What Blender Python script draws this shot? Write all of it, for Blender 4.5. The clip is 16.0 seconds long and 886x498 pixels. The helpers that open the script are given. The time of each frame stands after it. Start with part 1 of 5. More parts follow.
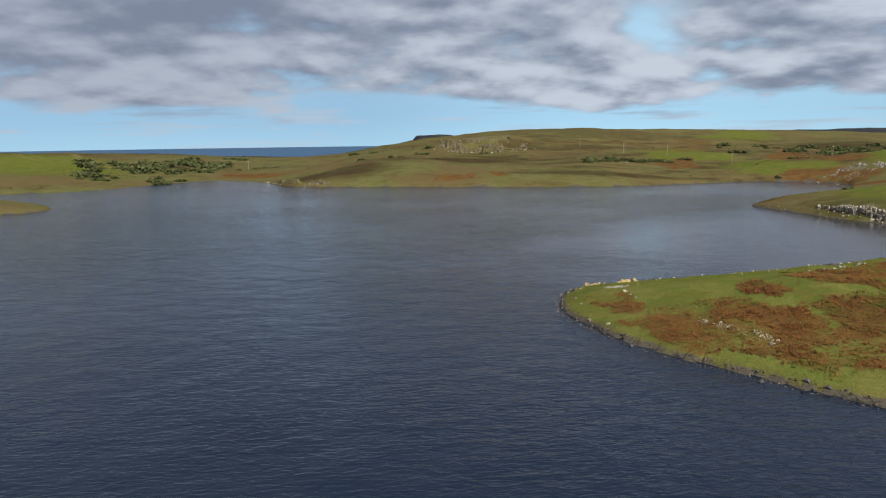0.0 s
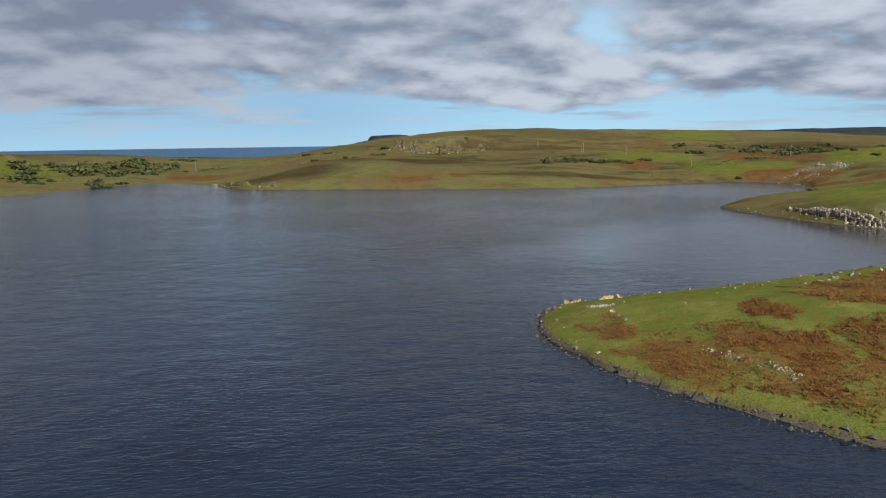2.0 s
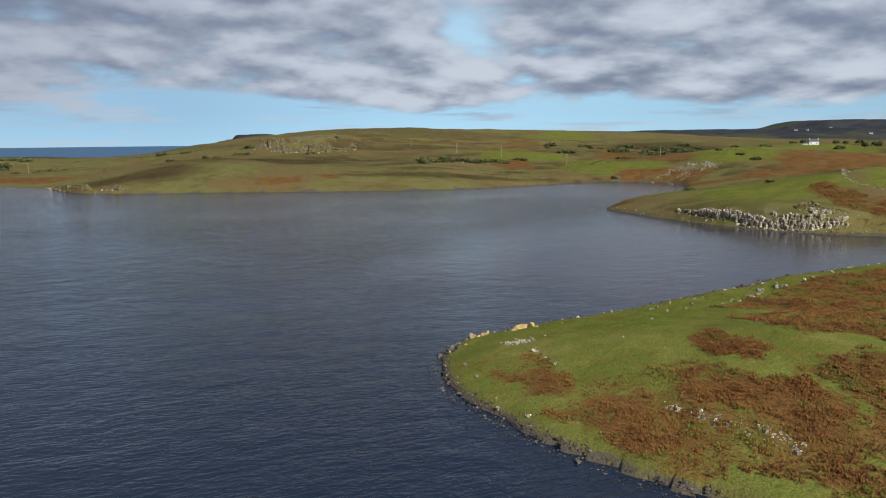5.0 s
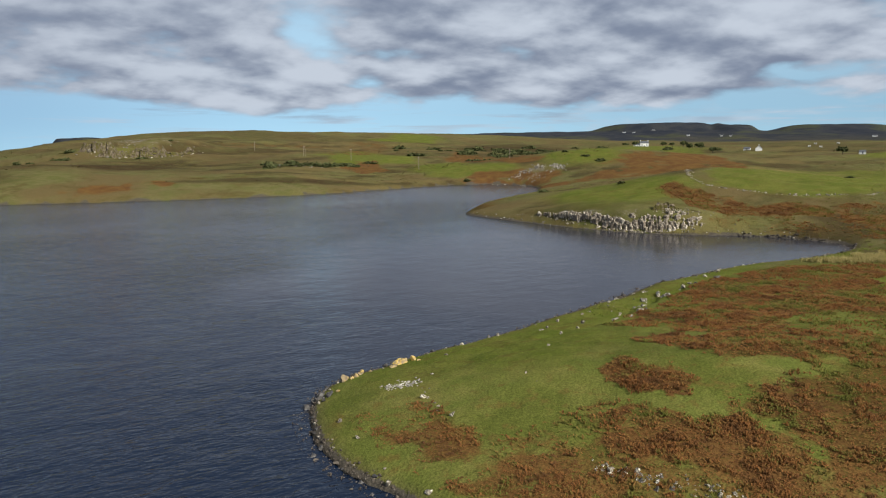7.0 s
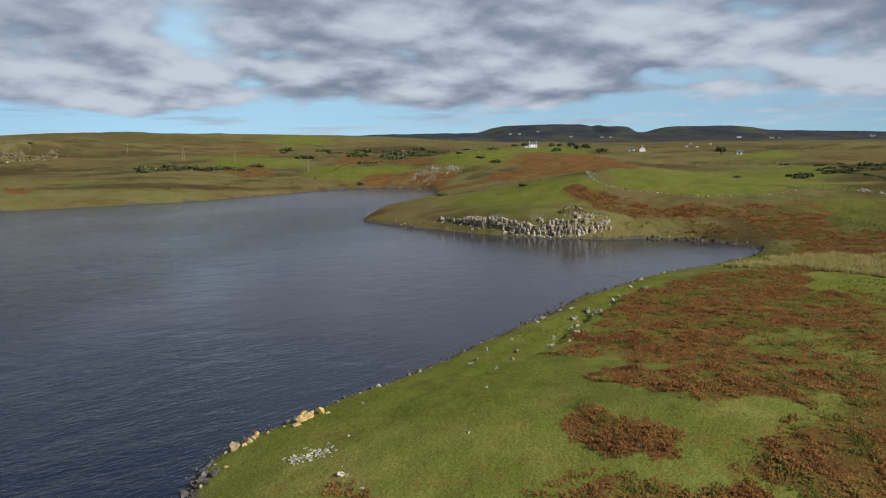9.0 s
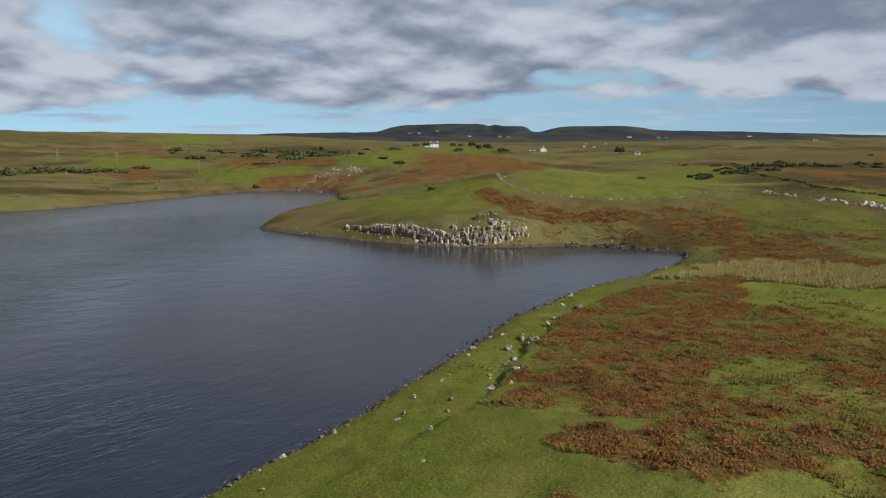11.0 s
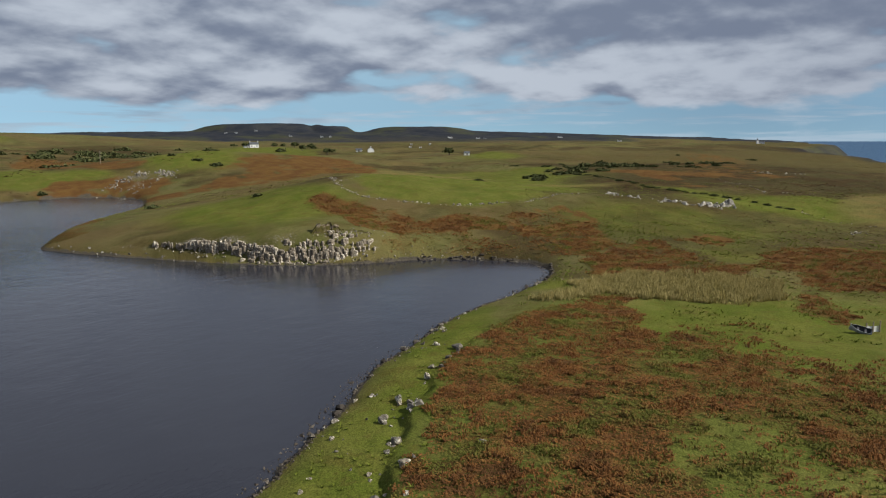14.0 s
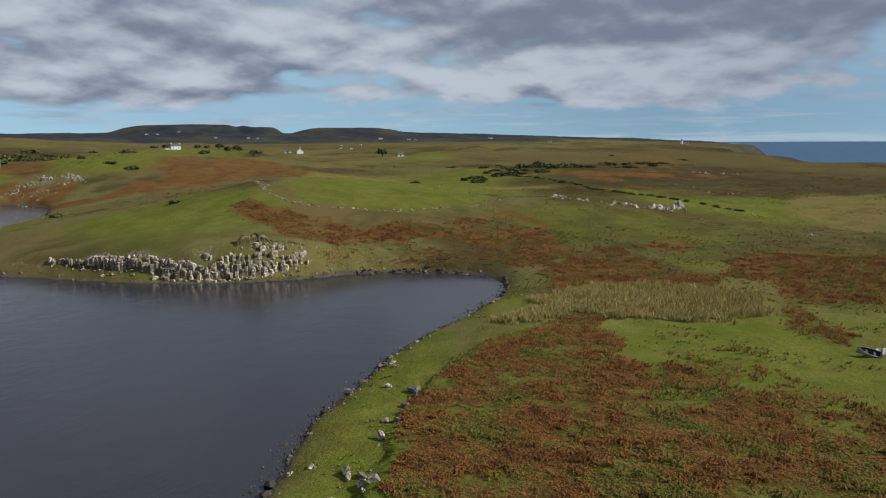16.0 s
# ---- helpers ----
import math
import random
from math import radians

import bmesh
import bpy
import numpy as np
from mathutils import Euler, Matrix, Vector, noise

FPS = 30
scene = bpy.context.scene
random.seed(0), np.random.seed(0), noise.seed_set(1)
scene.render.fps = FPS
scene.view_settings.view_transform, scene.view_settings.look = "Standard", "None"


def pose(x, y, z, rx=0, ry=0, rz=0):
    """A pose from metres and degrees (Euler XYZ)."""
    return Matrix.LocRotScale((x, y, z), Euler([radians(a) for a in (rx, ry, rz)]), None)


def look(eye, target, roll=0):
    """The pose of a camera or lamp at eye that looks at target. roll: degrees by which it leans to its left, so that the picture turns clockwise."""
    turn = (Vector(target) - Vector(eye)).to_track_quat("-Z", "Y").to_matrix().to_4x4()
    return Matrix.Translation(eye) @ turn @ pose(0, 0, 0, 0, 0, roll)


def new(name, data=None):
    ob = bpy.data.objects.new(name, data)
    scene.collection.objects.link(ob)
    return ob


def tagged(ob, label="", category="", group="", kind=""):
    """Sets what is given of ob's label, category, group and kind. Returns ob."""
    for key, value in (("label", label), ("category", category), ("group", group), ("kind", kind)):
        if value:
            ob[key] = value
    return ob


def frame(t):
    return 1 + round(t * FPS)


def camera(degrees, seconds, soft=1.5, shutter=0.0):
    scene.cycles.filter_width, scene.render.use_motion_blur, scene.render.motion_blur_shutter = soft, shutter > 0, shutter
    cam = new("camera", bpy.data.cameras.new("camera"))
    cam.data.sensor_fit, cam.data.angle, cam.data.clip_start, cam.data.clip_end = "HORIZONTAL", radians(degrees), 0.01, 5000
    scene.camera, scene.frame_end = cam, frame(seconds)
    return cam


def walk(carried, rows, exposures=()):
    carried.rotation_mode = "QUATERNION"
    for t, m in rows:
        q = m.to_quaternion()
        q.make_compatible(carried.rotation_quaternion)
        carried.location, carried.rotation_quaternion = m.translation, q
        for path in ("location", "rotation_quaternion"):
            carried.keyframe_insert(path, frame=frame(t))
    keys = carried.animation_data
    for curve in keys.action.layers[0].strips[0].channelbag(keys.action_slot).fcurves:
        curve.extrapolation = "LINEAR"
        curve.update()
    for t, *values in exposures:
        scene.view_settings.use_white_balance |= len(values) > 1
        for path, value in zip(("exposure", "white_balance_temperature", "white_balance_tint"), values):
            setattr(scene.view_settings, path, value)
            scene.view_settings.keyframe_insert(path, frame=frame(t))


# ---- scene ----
cam = camera(62.4, 16.0, 1.15)
PATH = [
    (0, (-3.184, -11.145, 28.292), (-3.112, -9.169, 27.992), -0.7),
    (0.5, (-3.466, -7.43, 28.436), (-3.361, -5.456, 28.136), -0.7),
    (1, (-3.59, -3.507, 28.465), (-3.449, -1.535, 28.164), -0.7),
    (1.5, (-3.625, 0.617, 28.427), (-3.456, 2.587, 28.126), -0.7),
    (2, (-3.52, 4.812, 28.357), (-3.328, 6.78, 28.056), -0.7),
    (2.5, (-3.424, 8.931, 28.272), (-3.197, 10.895, 27.97), -0.6),
    (3, (-3.122, 13.2, 28.212), (-2.856, 15.16, 27.91), -0.7),
    (5.5, (-0.292, 34.992, 27.215), (0.338, 36.866, 26.914), -0.5),
    (6, (0.33, 38.818, 27.141), (1.065, 40.654, 26.844), -0.7),
    (6.5, (1.076, 42.616, 27.247), (1.909, 44.409, 26.95), -0.7),
    (7, (1.981, 46.471, 27.352), (2.895, 48.224, 27.052), -0.6),
    (7.5, (3.103, 50.313, 27.35), (4.093, 52.025, 27.05), -0.6),
    (8, (4.457, 54.121, 27.251), (5.516, 55.791, 26.953), -0.7),
    (8.5, (5.95, 57.804, 27.218), (7.064, 59.438, 26.919), -0.7),
    (9, (7.49, 61.487, 27.254), (8.658, 63.083, 26.955), -0.7),
    (11.5, (17.739, 78.2, 27.993), (19.17, 79.564, 27.688), -0.5),
    (12, (20.148, 81.6, 28.018), (21.638, 82.899, 27.713), -0.5),
    (12.5, (22.684, 84.904, 28.005), (24.229, 86.136, 27.699), -0.5),
    (13, (25.442, 88.087, 27.99), (27.037, 89.254, 27.683), -0.4),
    (13.5, (28.235, 91.199, 27.883), (29.874, 92.303, 27.575), -0.4),
    (14, (31.23, 94.174, 27.747), (32.903, 95.225, 27.44), -0.3),
    (14.5, (34.278, 96.935, 27.664), (35.984, 97.934, 27.357), -0.3),
    (15, (37.449, 99.679, 27.505), (39.182, 100.63, 27.198), -0.3),
    (15.5, (40.641, 102.138, 27.434), (42.392, 103.055, 27.128), -0.3),
    (16, (43.945, 104.533, 27.391), (45.71, 105.422, 27.086), -0.4),
]
walk(cam, [(t, look(eye, target, roll)) for t, eye, target, roll in PATH], [(0, 0.62), (6, 0.62), (12, 0.5), (16, 0.42)])


# ---- daylight ----
SUN_BEARING, SUN_HEIGHT = 160.0, 35.0
world = bpy.data.worlds.new("sky")
scene.world = world
world.use_nodes = True


def node(tree, kind, **values):
    n = tree.nodes.new(kind)
    for key, value in values.items():
        if key in n.inputs:
            n.inputs[key].default_value = value
        else:
            setattr(n, key, value)
    return n


def sums(tree, op, a, b=None, c=None, clamp=False):
    n = tree.nodes.new("ShaderNodeMath")
    n.operation, n.use_clamp = op, clamp
    for k, v in enumerate((a, b, c)):
        if v is None:
            continue
        if isinstance(v, (int, float)):
            n.inputs[k].default_value = v
        else:
            tree.links.new(v, n.inputs[k])
    return n.outputs[0]


def spread(tree, v, a, b, to_a=0.0, to_b=1.0):
    n = tree.nodes.new("ShaderNodeMapRange")
    n.interpolation_type = "SMOOTHSTEP"
    tree.links.new(v, n.inputs[0])
    for k, value in enumerate((a, b, to_a, to_b), 1):
        n.inputs[k].default_value = value
    return n.outputs[0]


def blend(tree, fac, a, b, mode="MIX"):
    n = tree.nodes.new("ShaderNodeMix")
    n.data_type, n.blend_type = "RGBA", mode
    for slot, v in ((0, fac), (6, a), (7, b)):
        if isinstance(v, (int, float)):
            n.inputs[slot].default_value = v
        elif isinstance(v, tuple):
            n.inputs[slot].default_value = (*v, 1)
        else:
            tree.links.new(v, n.inputs[slot])
    return n.outputs[2]


def grain(tree, vector, scale, detail=4.0, rough_=0.55, distortion=0.0):
    n = node(tree, "ShaderNodeTexNoise", Scale=scale, Detail=detail, Roughness=rough_, Distortion=distortion)
    tree.links.new(vector, n.inputs["Vector"])
    return n.outputs[0]


def make_sky():
    t = world.node_tree
    t.nodes.clear()
    sky = node(t, "ShaderNodeTexSky", sky_type="NISHITA", sun_disc=False, sun_elevation=radians(SUN_HEIGHT), sun_rotation=radians(SUN_BEARING),
               air_density=1.0, dust_density=0.3, ozone_density=2.0)
    where = t.nodes.new("ShaderNodeTexCoord").outputs["Generated"]
    high = node(t, "ShaderNodeVectorMath", operation="ADD")
    high.inputs[1].default_value = (0, 0, 0.17)
    t.links.new(where, high.inputs[0])
    t.links.new(high.outputs[0], sky.inputs[0])
    part_ = t.nodes.new("ShaderNodeSeparateXYZ")
    t.links.new(where, part_.inputs[0])
    up = sums(t, "MAXIMUM", part_.outputs[2], 0.0)
    # a deck of heaped cloud seen from below: rows close up towards the horizon, tops lit, bases grey
    def deck(rise):
        far_ = sums(t, "ADD", up, 0.26 + rise)
        q = t.nodes.new("ShaderNodeCombineXYZ")
        t.links.new(sums(t, "DIVIDE", part_.outputs[0], far_), q.inputs[0])
        t.links.new(sums(t, "DIVIDE", part_.outputs[1], far_), q.inputs[1])
        q.inputs[2].default_value = 4.3
        if rise < 0:
            return grain(t, q.outputs[0], 8.5, 6.0, 0.55, 0.2)
        big, small = grain(t, q.outputs[0], 1.1, 2.0, 0.5, 0.1), grain(t, q.outputs[0], 3.4, 6.0, 0.47, 0.1)
        return sums(t, "ADD", sums(t, "MULTIPLY", big, 0.5), sums(t, "MULTIPLY", small, 0.5))
    thick, lit, high_lit, puffs = deck(0.0), deck(0.016), deck(0.050), deck(-0.0001)
    bias = sums(t, "ADD", spread(t, up, 0.026, 0.066, -0.14, 0.055), spread(t, up, 0.08, 0.18, 0.0, 0.07))
    bias = sums(t, "ADD", bias, spread(t, up, 0.25, 0.6, 0.0, -0.03))
    # clearer gaps (+) and heavier banks (-) of the deck: bearing, rise, half width, half height, how strong
    bearing = sums(t, "ARCTAN2", part_.outputs[0], part_.outputs[1])
    for at_, rise, wide, tall, strong in ((17, 0.155, 3.5, 0.035, 0.07), (32, 0.145, 4, 0.016, 0.08), (28, 0.188, 3, 0.02, 0.08), (16, 0.072, 5, 0.012, 0.08), (33, 0.118, 3, 0.015, 0.07), (55, 0.075, 8, 0.012, 0.06),
                                          (-6, 0.052, 8, 0.012, 0.06), (76, 0.125, 20, 0.06, -0.12), (-14, 0.12, 13, 0.055, -0.11)):
        u = sums(t, "POWER", sums(t, "DIVIDE", sums(t, "SUBTRACT", bearing, radians(at_)), radians(wide)), 2.0)
        v = sums(t, "POWER", sums(t, "DIVIDE", sums(t, "SUBTRACT", part_.outputs[2], rise), tall), 2.0)
        bias = sums(t, "SUBTRACT", bias, sums(t, "MULTIPLY", sums(t, "EXPONENT", sums(t, "MULTIPLY", sums(t, "ADD", u, v), -1.0)), strong))
    cover = sums(t, "ADD", thick, bias)
    mask = spread(t, cover, 0.425, 0.535)
    thin = node(t, "ShaderNodeMapping")
    thin.inputs["Scale"].default_value = (1.0, 1.0, 15.0)
    t.links.new(where, thin.inputs[0])
    veil = sums(t, "MULTIPLY", spread(t, grain(t, thin.outputs[0], 5.5, 6.0, 0.6, 0.2), 0.47, 0.66, 0.0, 0.75), spread(t, up, 0.07, 0.02))
    mask = sums(t, "MAXIMUM", mask, veil)
    lumps = sums(t, "ADD", sums(t, "MULTIPLY", puffs, 0.6), sums(t, "MULTIPLY", grain(t, where, 9.0, 5.0, 0.5, 0.3), 0.4))
    relief = sums(t, "ADD", sums(t, "MULTIPLY", sums(t, "SUBTRACT", thick, lit), 3.0), sums(t, "MULTIPLY", sums(t, "SUBTRACT", thick, high_lit), 1.2))
    relief = sums(t, "ADD", sums(t, "ADD", relief, sums(t, "MULTIPLY", sums(t, "SUBTRACT", 0.60, cover), 0.6)), sums(t, "MULTIPLY", sums(t, "SUBTRACT", lumps, 0.5), 0.55))
    tone = blend(t, spread(t, relief, -0.34, 0.46), (0.156, 0.190, 0.262), (0.430, 0.478, 0.550))
    # the deck is thinner to the north-east, thicker to either side
    ahead = sums(t, "ADD", sums(t, "MULTIPLY", part_.outputs[0], math.sin(radians(38))), sums(t, "MULTIPLY", part_.outputs[1], math.cos(radians(38))))
    tone = blend(t, spread(t, ahead, 0.5, 0.97, 0.40, 0.0), tone, (0.155, 0.182, 0.250))
    low = spread(t, up, 0.0, 0.05)
    tone = blend(t, low, (0.36, 0.45, 0.54), tone)
    depth = t.nodes.new("ShaderNodeCombineXYZ")
    for k in range(3):
        t.links.new(spread(t, up, 0.015, 0.15, (0.74, 0.78, 0.74)[k], (1.25, 1.16, 0.96)[k]), depth.inputs[k])
    tint = blend(t, 1.0, sky.outputs[0], depth.outputs[0], "MULTIPLY")
    tint = blend(t, spread(t, ahead, 0.72, 0.99), blend(t, 1.0, tint, (0.90, 0.92, 0.92), "MULTIPLY"), blend(t, 1.0, tint, (1.32, 1.32, 1.25), "MULTIPLY"))
    clear, cloud = node(t, "ShaderNodeBackground", Strength=0.1), node(t, "ShaderNodeBackground", Strength=0.85)
    t.links.new(tint, clear.inputs[0])
    t.links.new(tone, cloud.inputs[0])
    mix, out = t.nodes.new("ShaderNodeMixShader"), t.nodes.new("ShaderNodeOutputWorld")
    t.links.new(mask, mix.inputs[0])
    t.links.new(clear.outputs[0], mix.inputs[1])
    t.links.new(cloud.outputs[0], mix.inputs[2])
    t.links.new(mix.outputs[0], out.inputs[0])


make_sky()
sun = new("sun", bpy.data.lights.new("sun", "SUN"))
sun.data.energy, sun.data.angle, sun.data.color = 4.2, radians(0.6), (0.985, 0.965, 0.885)
az, el = radians(SUN_BEARING), radians(SUN_HEIGHT)
sun.matrix_world = look((0, 0, 300), Vector((0, 0, 300)) - Vector((math.sin(az) * math.cos(el), math.cos(az) * math.cos(el), math.sin(el))))


# ---- materials ----
def surface(name, roughness=0.8):
    m = bpy.data.materials.new(name)
    m.use_nodes = True
    t = m.node_tree
    b = t.nodes["Principled BSDF"]
    b.inputs["Roughness"].default_value = roughness
    return m, t, b


def where_on(t):
    return t.nodes.new("ShaderNodeTexCoord").outputs["Object"]


def bumped(t, b, height, strength, distance):
    n = node(t, "ShaderNodeBump", Strength=strength, Distance=distance)
    t.links.new(height, n.inputs["Height"])
    t.links.new(n.outputs[0], b.inputs["Normal"])


def kept(t, name):
    return node(t, "ShaderNodeAttribute", attribute_name=name).outputs["Fac"]


def ground_material():
    m, t, b = surface("moor_ground", 0.95)
    b.inputs["Specular IOR Level"].default_value = 0.03
    v = where_on(t)
    broad, mid, fine = grain(t, v, 0.018, 4, 0.6), grain(t, v, 0.16, 5, 0.62), grain(t, v, 1.9, 5, 0.7)
    tuft, mottle = grain(t, v, 5.5, 3, 0.6), grain(t, v, 0.055, 6, 0.68)
    grass = blend(t, spread(t, mid, 0.36, 0.64), (0.114, 0.112, 0.036), (0.152, 0.130, 0.054))
    grass = blend(t, spread(t, broad, 0.41, 0.60), grass, (0.138, 0.100, 0.044))
    grass = blend(t, spread(t, mottle, 0.52, 0.62, 0.0, 0.8), grass, (0.100, 0.074, 0.028))
    grass = blend(t, spread(t, grain(t, v, 0.7, 4, 0.7), 0.55, 0.68, 0.0, 0.6), grass, (0.076, 0.078, 0.018))
    turf = blend(t, spread(t, mid, 0.36, 0.64), (0.124, 0.142, 0.030), (0.180, 0.162, 0.046))
    turf = blend(t, spread(t, mottle, 0.40, 0.62, 0.0, 0.8), turf, (0.136, 0.146, 0.031))
    turf = blend(t, spread(t, grain(t, v, 0.11, 5, 0.65), 0.48, 0.64, 0.0, 0.7), turf, (0.098, 0.110, 0.022))
    turf = blend(t, spread(t, grain(t, v, 0.45, 5, 0.65), 0.54, 0.68, 0.0, 0.75), turf, (0.150, 0.106, 0.030))
    grass = blend(t, kept(t, "turf"), grass, turf)
    lush = blend(t, spread(t, mid, 0.35, 0.65), (0.108, 0.130, 0.020), (0.152, 0.152, 0.032))
    lush = blend(t, spread(t, fine, 0.50, 0.66, 0.0, 0.65), lush, (0.070, 0.076, 0.016))
    lush = blend(t, spread(t, grain(t, v, 0.33, 5, 0.68), 0.52, 0.64, 0.0, 0.6), lush, (0.118, 0.092, 0.024))
    col = blend(t, kept(t, "lush"), grass, lush)
    # heather brown, taken darker: cloud shade over the east put into the colour
    moor = blend(t, spread(t, mid, 0.35, 0.65), (0.050, 0.031, 0.016), (0.080, 0.050, 0.022))
    moor = blend(t, spread(t, mottle, 0.42, 0.58), moor, (0.072, 0.058, 0.024))
    moor = blend(t, spread(t, fine, 0.5, 0.7), moor, (0.050, 0.048, 0.016))
    col = blend(t, kept(t, "heath_shade"), col, moor)
    dry = blend(t, spread(t, mid, 0.35, 0.65), (0.22, 0.16, 0.06), (0.155, 0.135, 0.045))
    col = blend(t, kept(t, "dry"), col, dry)
    # far hills blue-grey: cloud shade and distance haze put into the colour
    shade_haze = blend(t, spread(t, broad, 0.35, 0.65), (0.026, 0.029, 0.040), (0.046, 0.047, 0.052))
    col = blend(t, kept(t, "shade_haze"), col, blend(t, spread(t, grain(t, v, 0.006, 5, 0.6), 0.52, 0.62, 0.0, 0.85), shade_haze, (0.060, 0.062, 0.040)))
    fern = blend(t, spread(t, mid, 0.36, 0.64), (0.078, 0.043, 0.015), (0.105, 0.062, 0.019))
    fern = blend(t, spread(t, fine, 0.44, 0.62), fern, (0.068, 0.070, 0.014))
    far_fern = blend(t, spread(t, mid, 0.36, 0.64), (0.118, 0.055, 0.021), (0.160, 0.084, 0.028))
    far_fern = blend(t, spread(t, fine, 0.54, 0.68), far_fern, (0.095, 0.082, 0.020))
    fern = blend(t, kept(t, "litter"), far_fern, fern)
    ragged = sums(t, "ADD", kept(t, "bracken"), sums(t, "MULTIPLY", sums(t, "SUBTRACT", sums(t, "ADD", mid, fine), 1.0), 0.9))
    col = blend(t, spread(t, ragged, 0.26, 0.66), col, fern)
    stone = blend(t, fine, (0.045, 0.038, 0.030), (0.150, 0.125, 0.10))
    bare = sums(t, "ADD", kept(t, "stone"), sums(t, "MULTIPLY", sums(t, "SUBTRACT", sums(t, "ADD", mid, fine), 1.0), 1.2))
    col = blend(t, spread(t, bare, 0.45, 0.65), col, stone)
    face = blend(t, spread(t, fine, 0.38, 0.62), (0.060, 0.050, 0.036), (0.24, 0.21, 0.17))
    open_ = sums(t, "ADD", kept(t, "scar"), sums(t, "MULTIPLY", sums(t, "SUBTRACT", sums(t, "ADD", mid, fine), 1.0), 1.6))
    col = blend(t, spread(t, open_, 0.5, 0.75), col, face)
    col = blend(t, spread(t, tuft, 0.30, 0.70, 0.0, 0.6), blend(t, 1.0, col, (0.60, 0.63, 0.60), "MULTIPLY"), blend(t, 1.0, col, (1.36, 1.33, 1.26), "MULTIPLY"))
    t.links.new(col, b.inputs["Base Color"])
    bumped(t, b, sums(t, "ADD", sums(t, "MULTIPLY", tuft, 0.35), fine), 0.8, 0.24)
    return m


def lake_material():
    m, t, b = surface("lake_water", 0.03)
    b.inputs["Base Color"].default_value = (0.0030, 0.0090, 0.0235, 1)
    b.inputs["IOR"].default_value = 1.33
    v = where_on(t)
    turn = node(t, "ShaderNodeMapping")
    turn.inputs["Rotation"].default_value = (0, 0, radians(-18))
    turn.inputs["Scale"].default_value = (0.42, 1.0, 1.0)
    t.links.new(v, turn.inputs[0])
    ripple = grain(t, turn.outputs[0], 1.5, 2.0, 0.5, 0.6)
    chop = grain(t, turn.outputs[0], 3.6, 2.0, 0.5, 0.3)
    swell = grain(t, turn.outputs[0], 0.36, 1.0, 0.5, 0.3)
    roll = grain(t, v, 0.16, 2.0, 0.5, 0.4)
    gust = spread(t, grain(t, v, 0.014, 3, 0.55), 0.34, 0.62, 0.6, 1.1)
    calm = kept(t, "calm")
    h = sums(t, "ADD", sums(t, "ADD", ripple, sums(t, "MULTIPLY", chop, 0.30)), sums(t, "ADD", sums(t, "MULTIPLY", swell, 1.0), sums(t, "MULTIPLY", roll, 2.2)))
    h = sums(t, "MULTIPLY", sums(t, "MULTIPLY", h, gust), sums(t, "SUBTRACT", 1.0, sums(t, "MULTIPLY", calm, 0.80)))
    bumped(t, b, h, 1.0, 0.16)
    # calm water paler: the bay's brighter reflected sky put into its colour
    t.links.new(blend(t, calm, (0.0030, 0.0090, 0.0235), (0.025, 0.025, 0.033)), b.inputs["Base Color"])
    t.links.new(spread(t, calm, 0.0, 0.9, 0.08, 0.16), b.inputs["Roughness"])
    return m


def sea_material():
    m, t, b = surface("sea_water", 0.5)
    b.inputs["Base Color"].default_value = (0.030, 0.085, 0.165, 1)
    b.inputs["IOR"].default_value = 1.33
    v = where_on(t)
    bumped(t, b, grain(t, v, 0.05, 4, 0.6), 1.0, 8.0)
    return m


GROUND, WATER, SEA = ground_material(), lake_material(), sea_material()


# ---- lie of the land ----
SOUTH_SHORE = [(110, -60), (92, 0), (72, 32), (57, 47), (45, 60), (36, 71), (29, 80), (24, 91), (21.3, 100), (20.6, 108), (22, 114), (25, 120)]
BAY_SHORE = [(30, 123.2), (40.2, 126.5), (50.2, 128.9), (58.2, 131.4), (68.3, 134.9), (82.3, 139.9), (95.2, 145.4), (108, 148), (122, 150.2), (137, 150.3),
             (150, 151), (163, 152), (171, 156), (175, 165), (172, 176), (166, 186), (158, 191.5), (150, 199), (143, 211), (138, 228), (134, 250), (131, 274)]
NORTH_SHORE = [(148, 297), (170, 318), (208, 345), (233, 378), (236, 408), (215, 424), (185, 421), (150, 411), (118, 402), (80, 402), (40, 408),
               (10, 416), (-22, 424), (-48, 427), (-72, 437), (-90, 455), (-102, 480), (-122, 503), (-150, 522)]
WEST_SHORE = [(-163, 498), (-177, 472), (-188, 442), (-205, 421), (-235, 409), (-290, 404), (-318, 388), (-250, 372), (-205, 356), (-176, 332),
              (-160, 309), (-161, 294), (-174, 287), (-230, 275), (-300, 240), (-330, 100), (-280, -80), (-120, -200), (40, -180)]
COAST = [(-4500, -4600), (-4500, 500), (-1500, 640), (-800, 800), (-480, 880), (-230, 930), (-60, 1010), (10, 1200), (40, 1700), (20, 2400),
         (-45, 2950), (60, 3350), (500, 4600), (4600, 4600), (4700, 1500), (3600, 560), (2150, 262), (1960, 195), (1700, 190), (1250, 215), (900, 130),
         (760, 20), (700, -300), (660, -1200), (600, -4600)]


def rounded(points, steps=5):
    """A closed smooth line through the points."""
    p = np.array(points, float)
    a, b, c, d = np.roll(p, 1, 0), p, np.roll(p, -1, 0), np.roll(p, -2, 0)
    out = []
    for u in np.arange(steps) / steps:
        out.append(0.5 * (2 * b + (c - a) * u + (2 * a - 5 * b + 4 * c - d) * u * u + (3 * b - a - 3 * c + d) * u ** 3))
    return np.stack(out, 1).reshape(-1, 2)


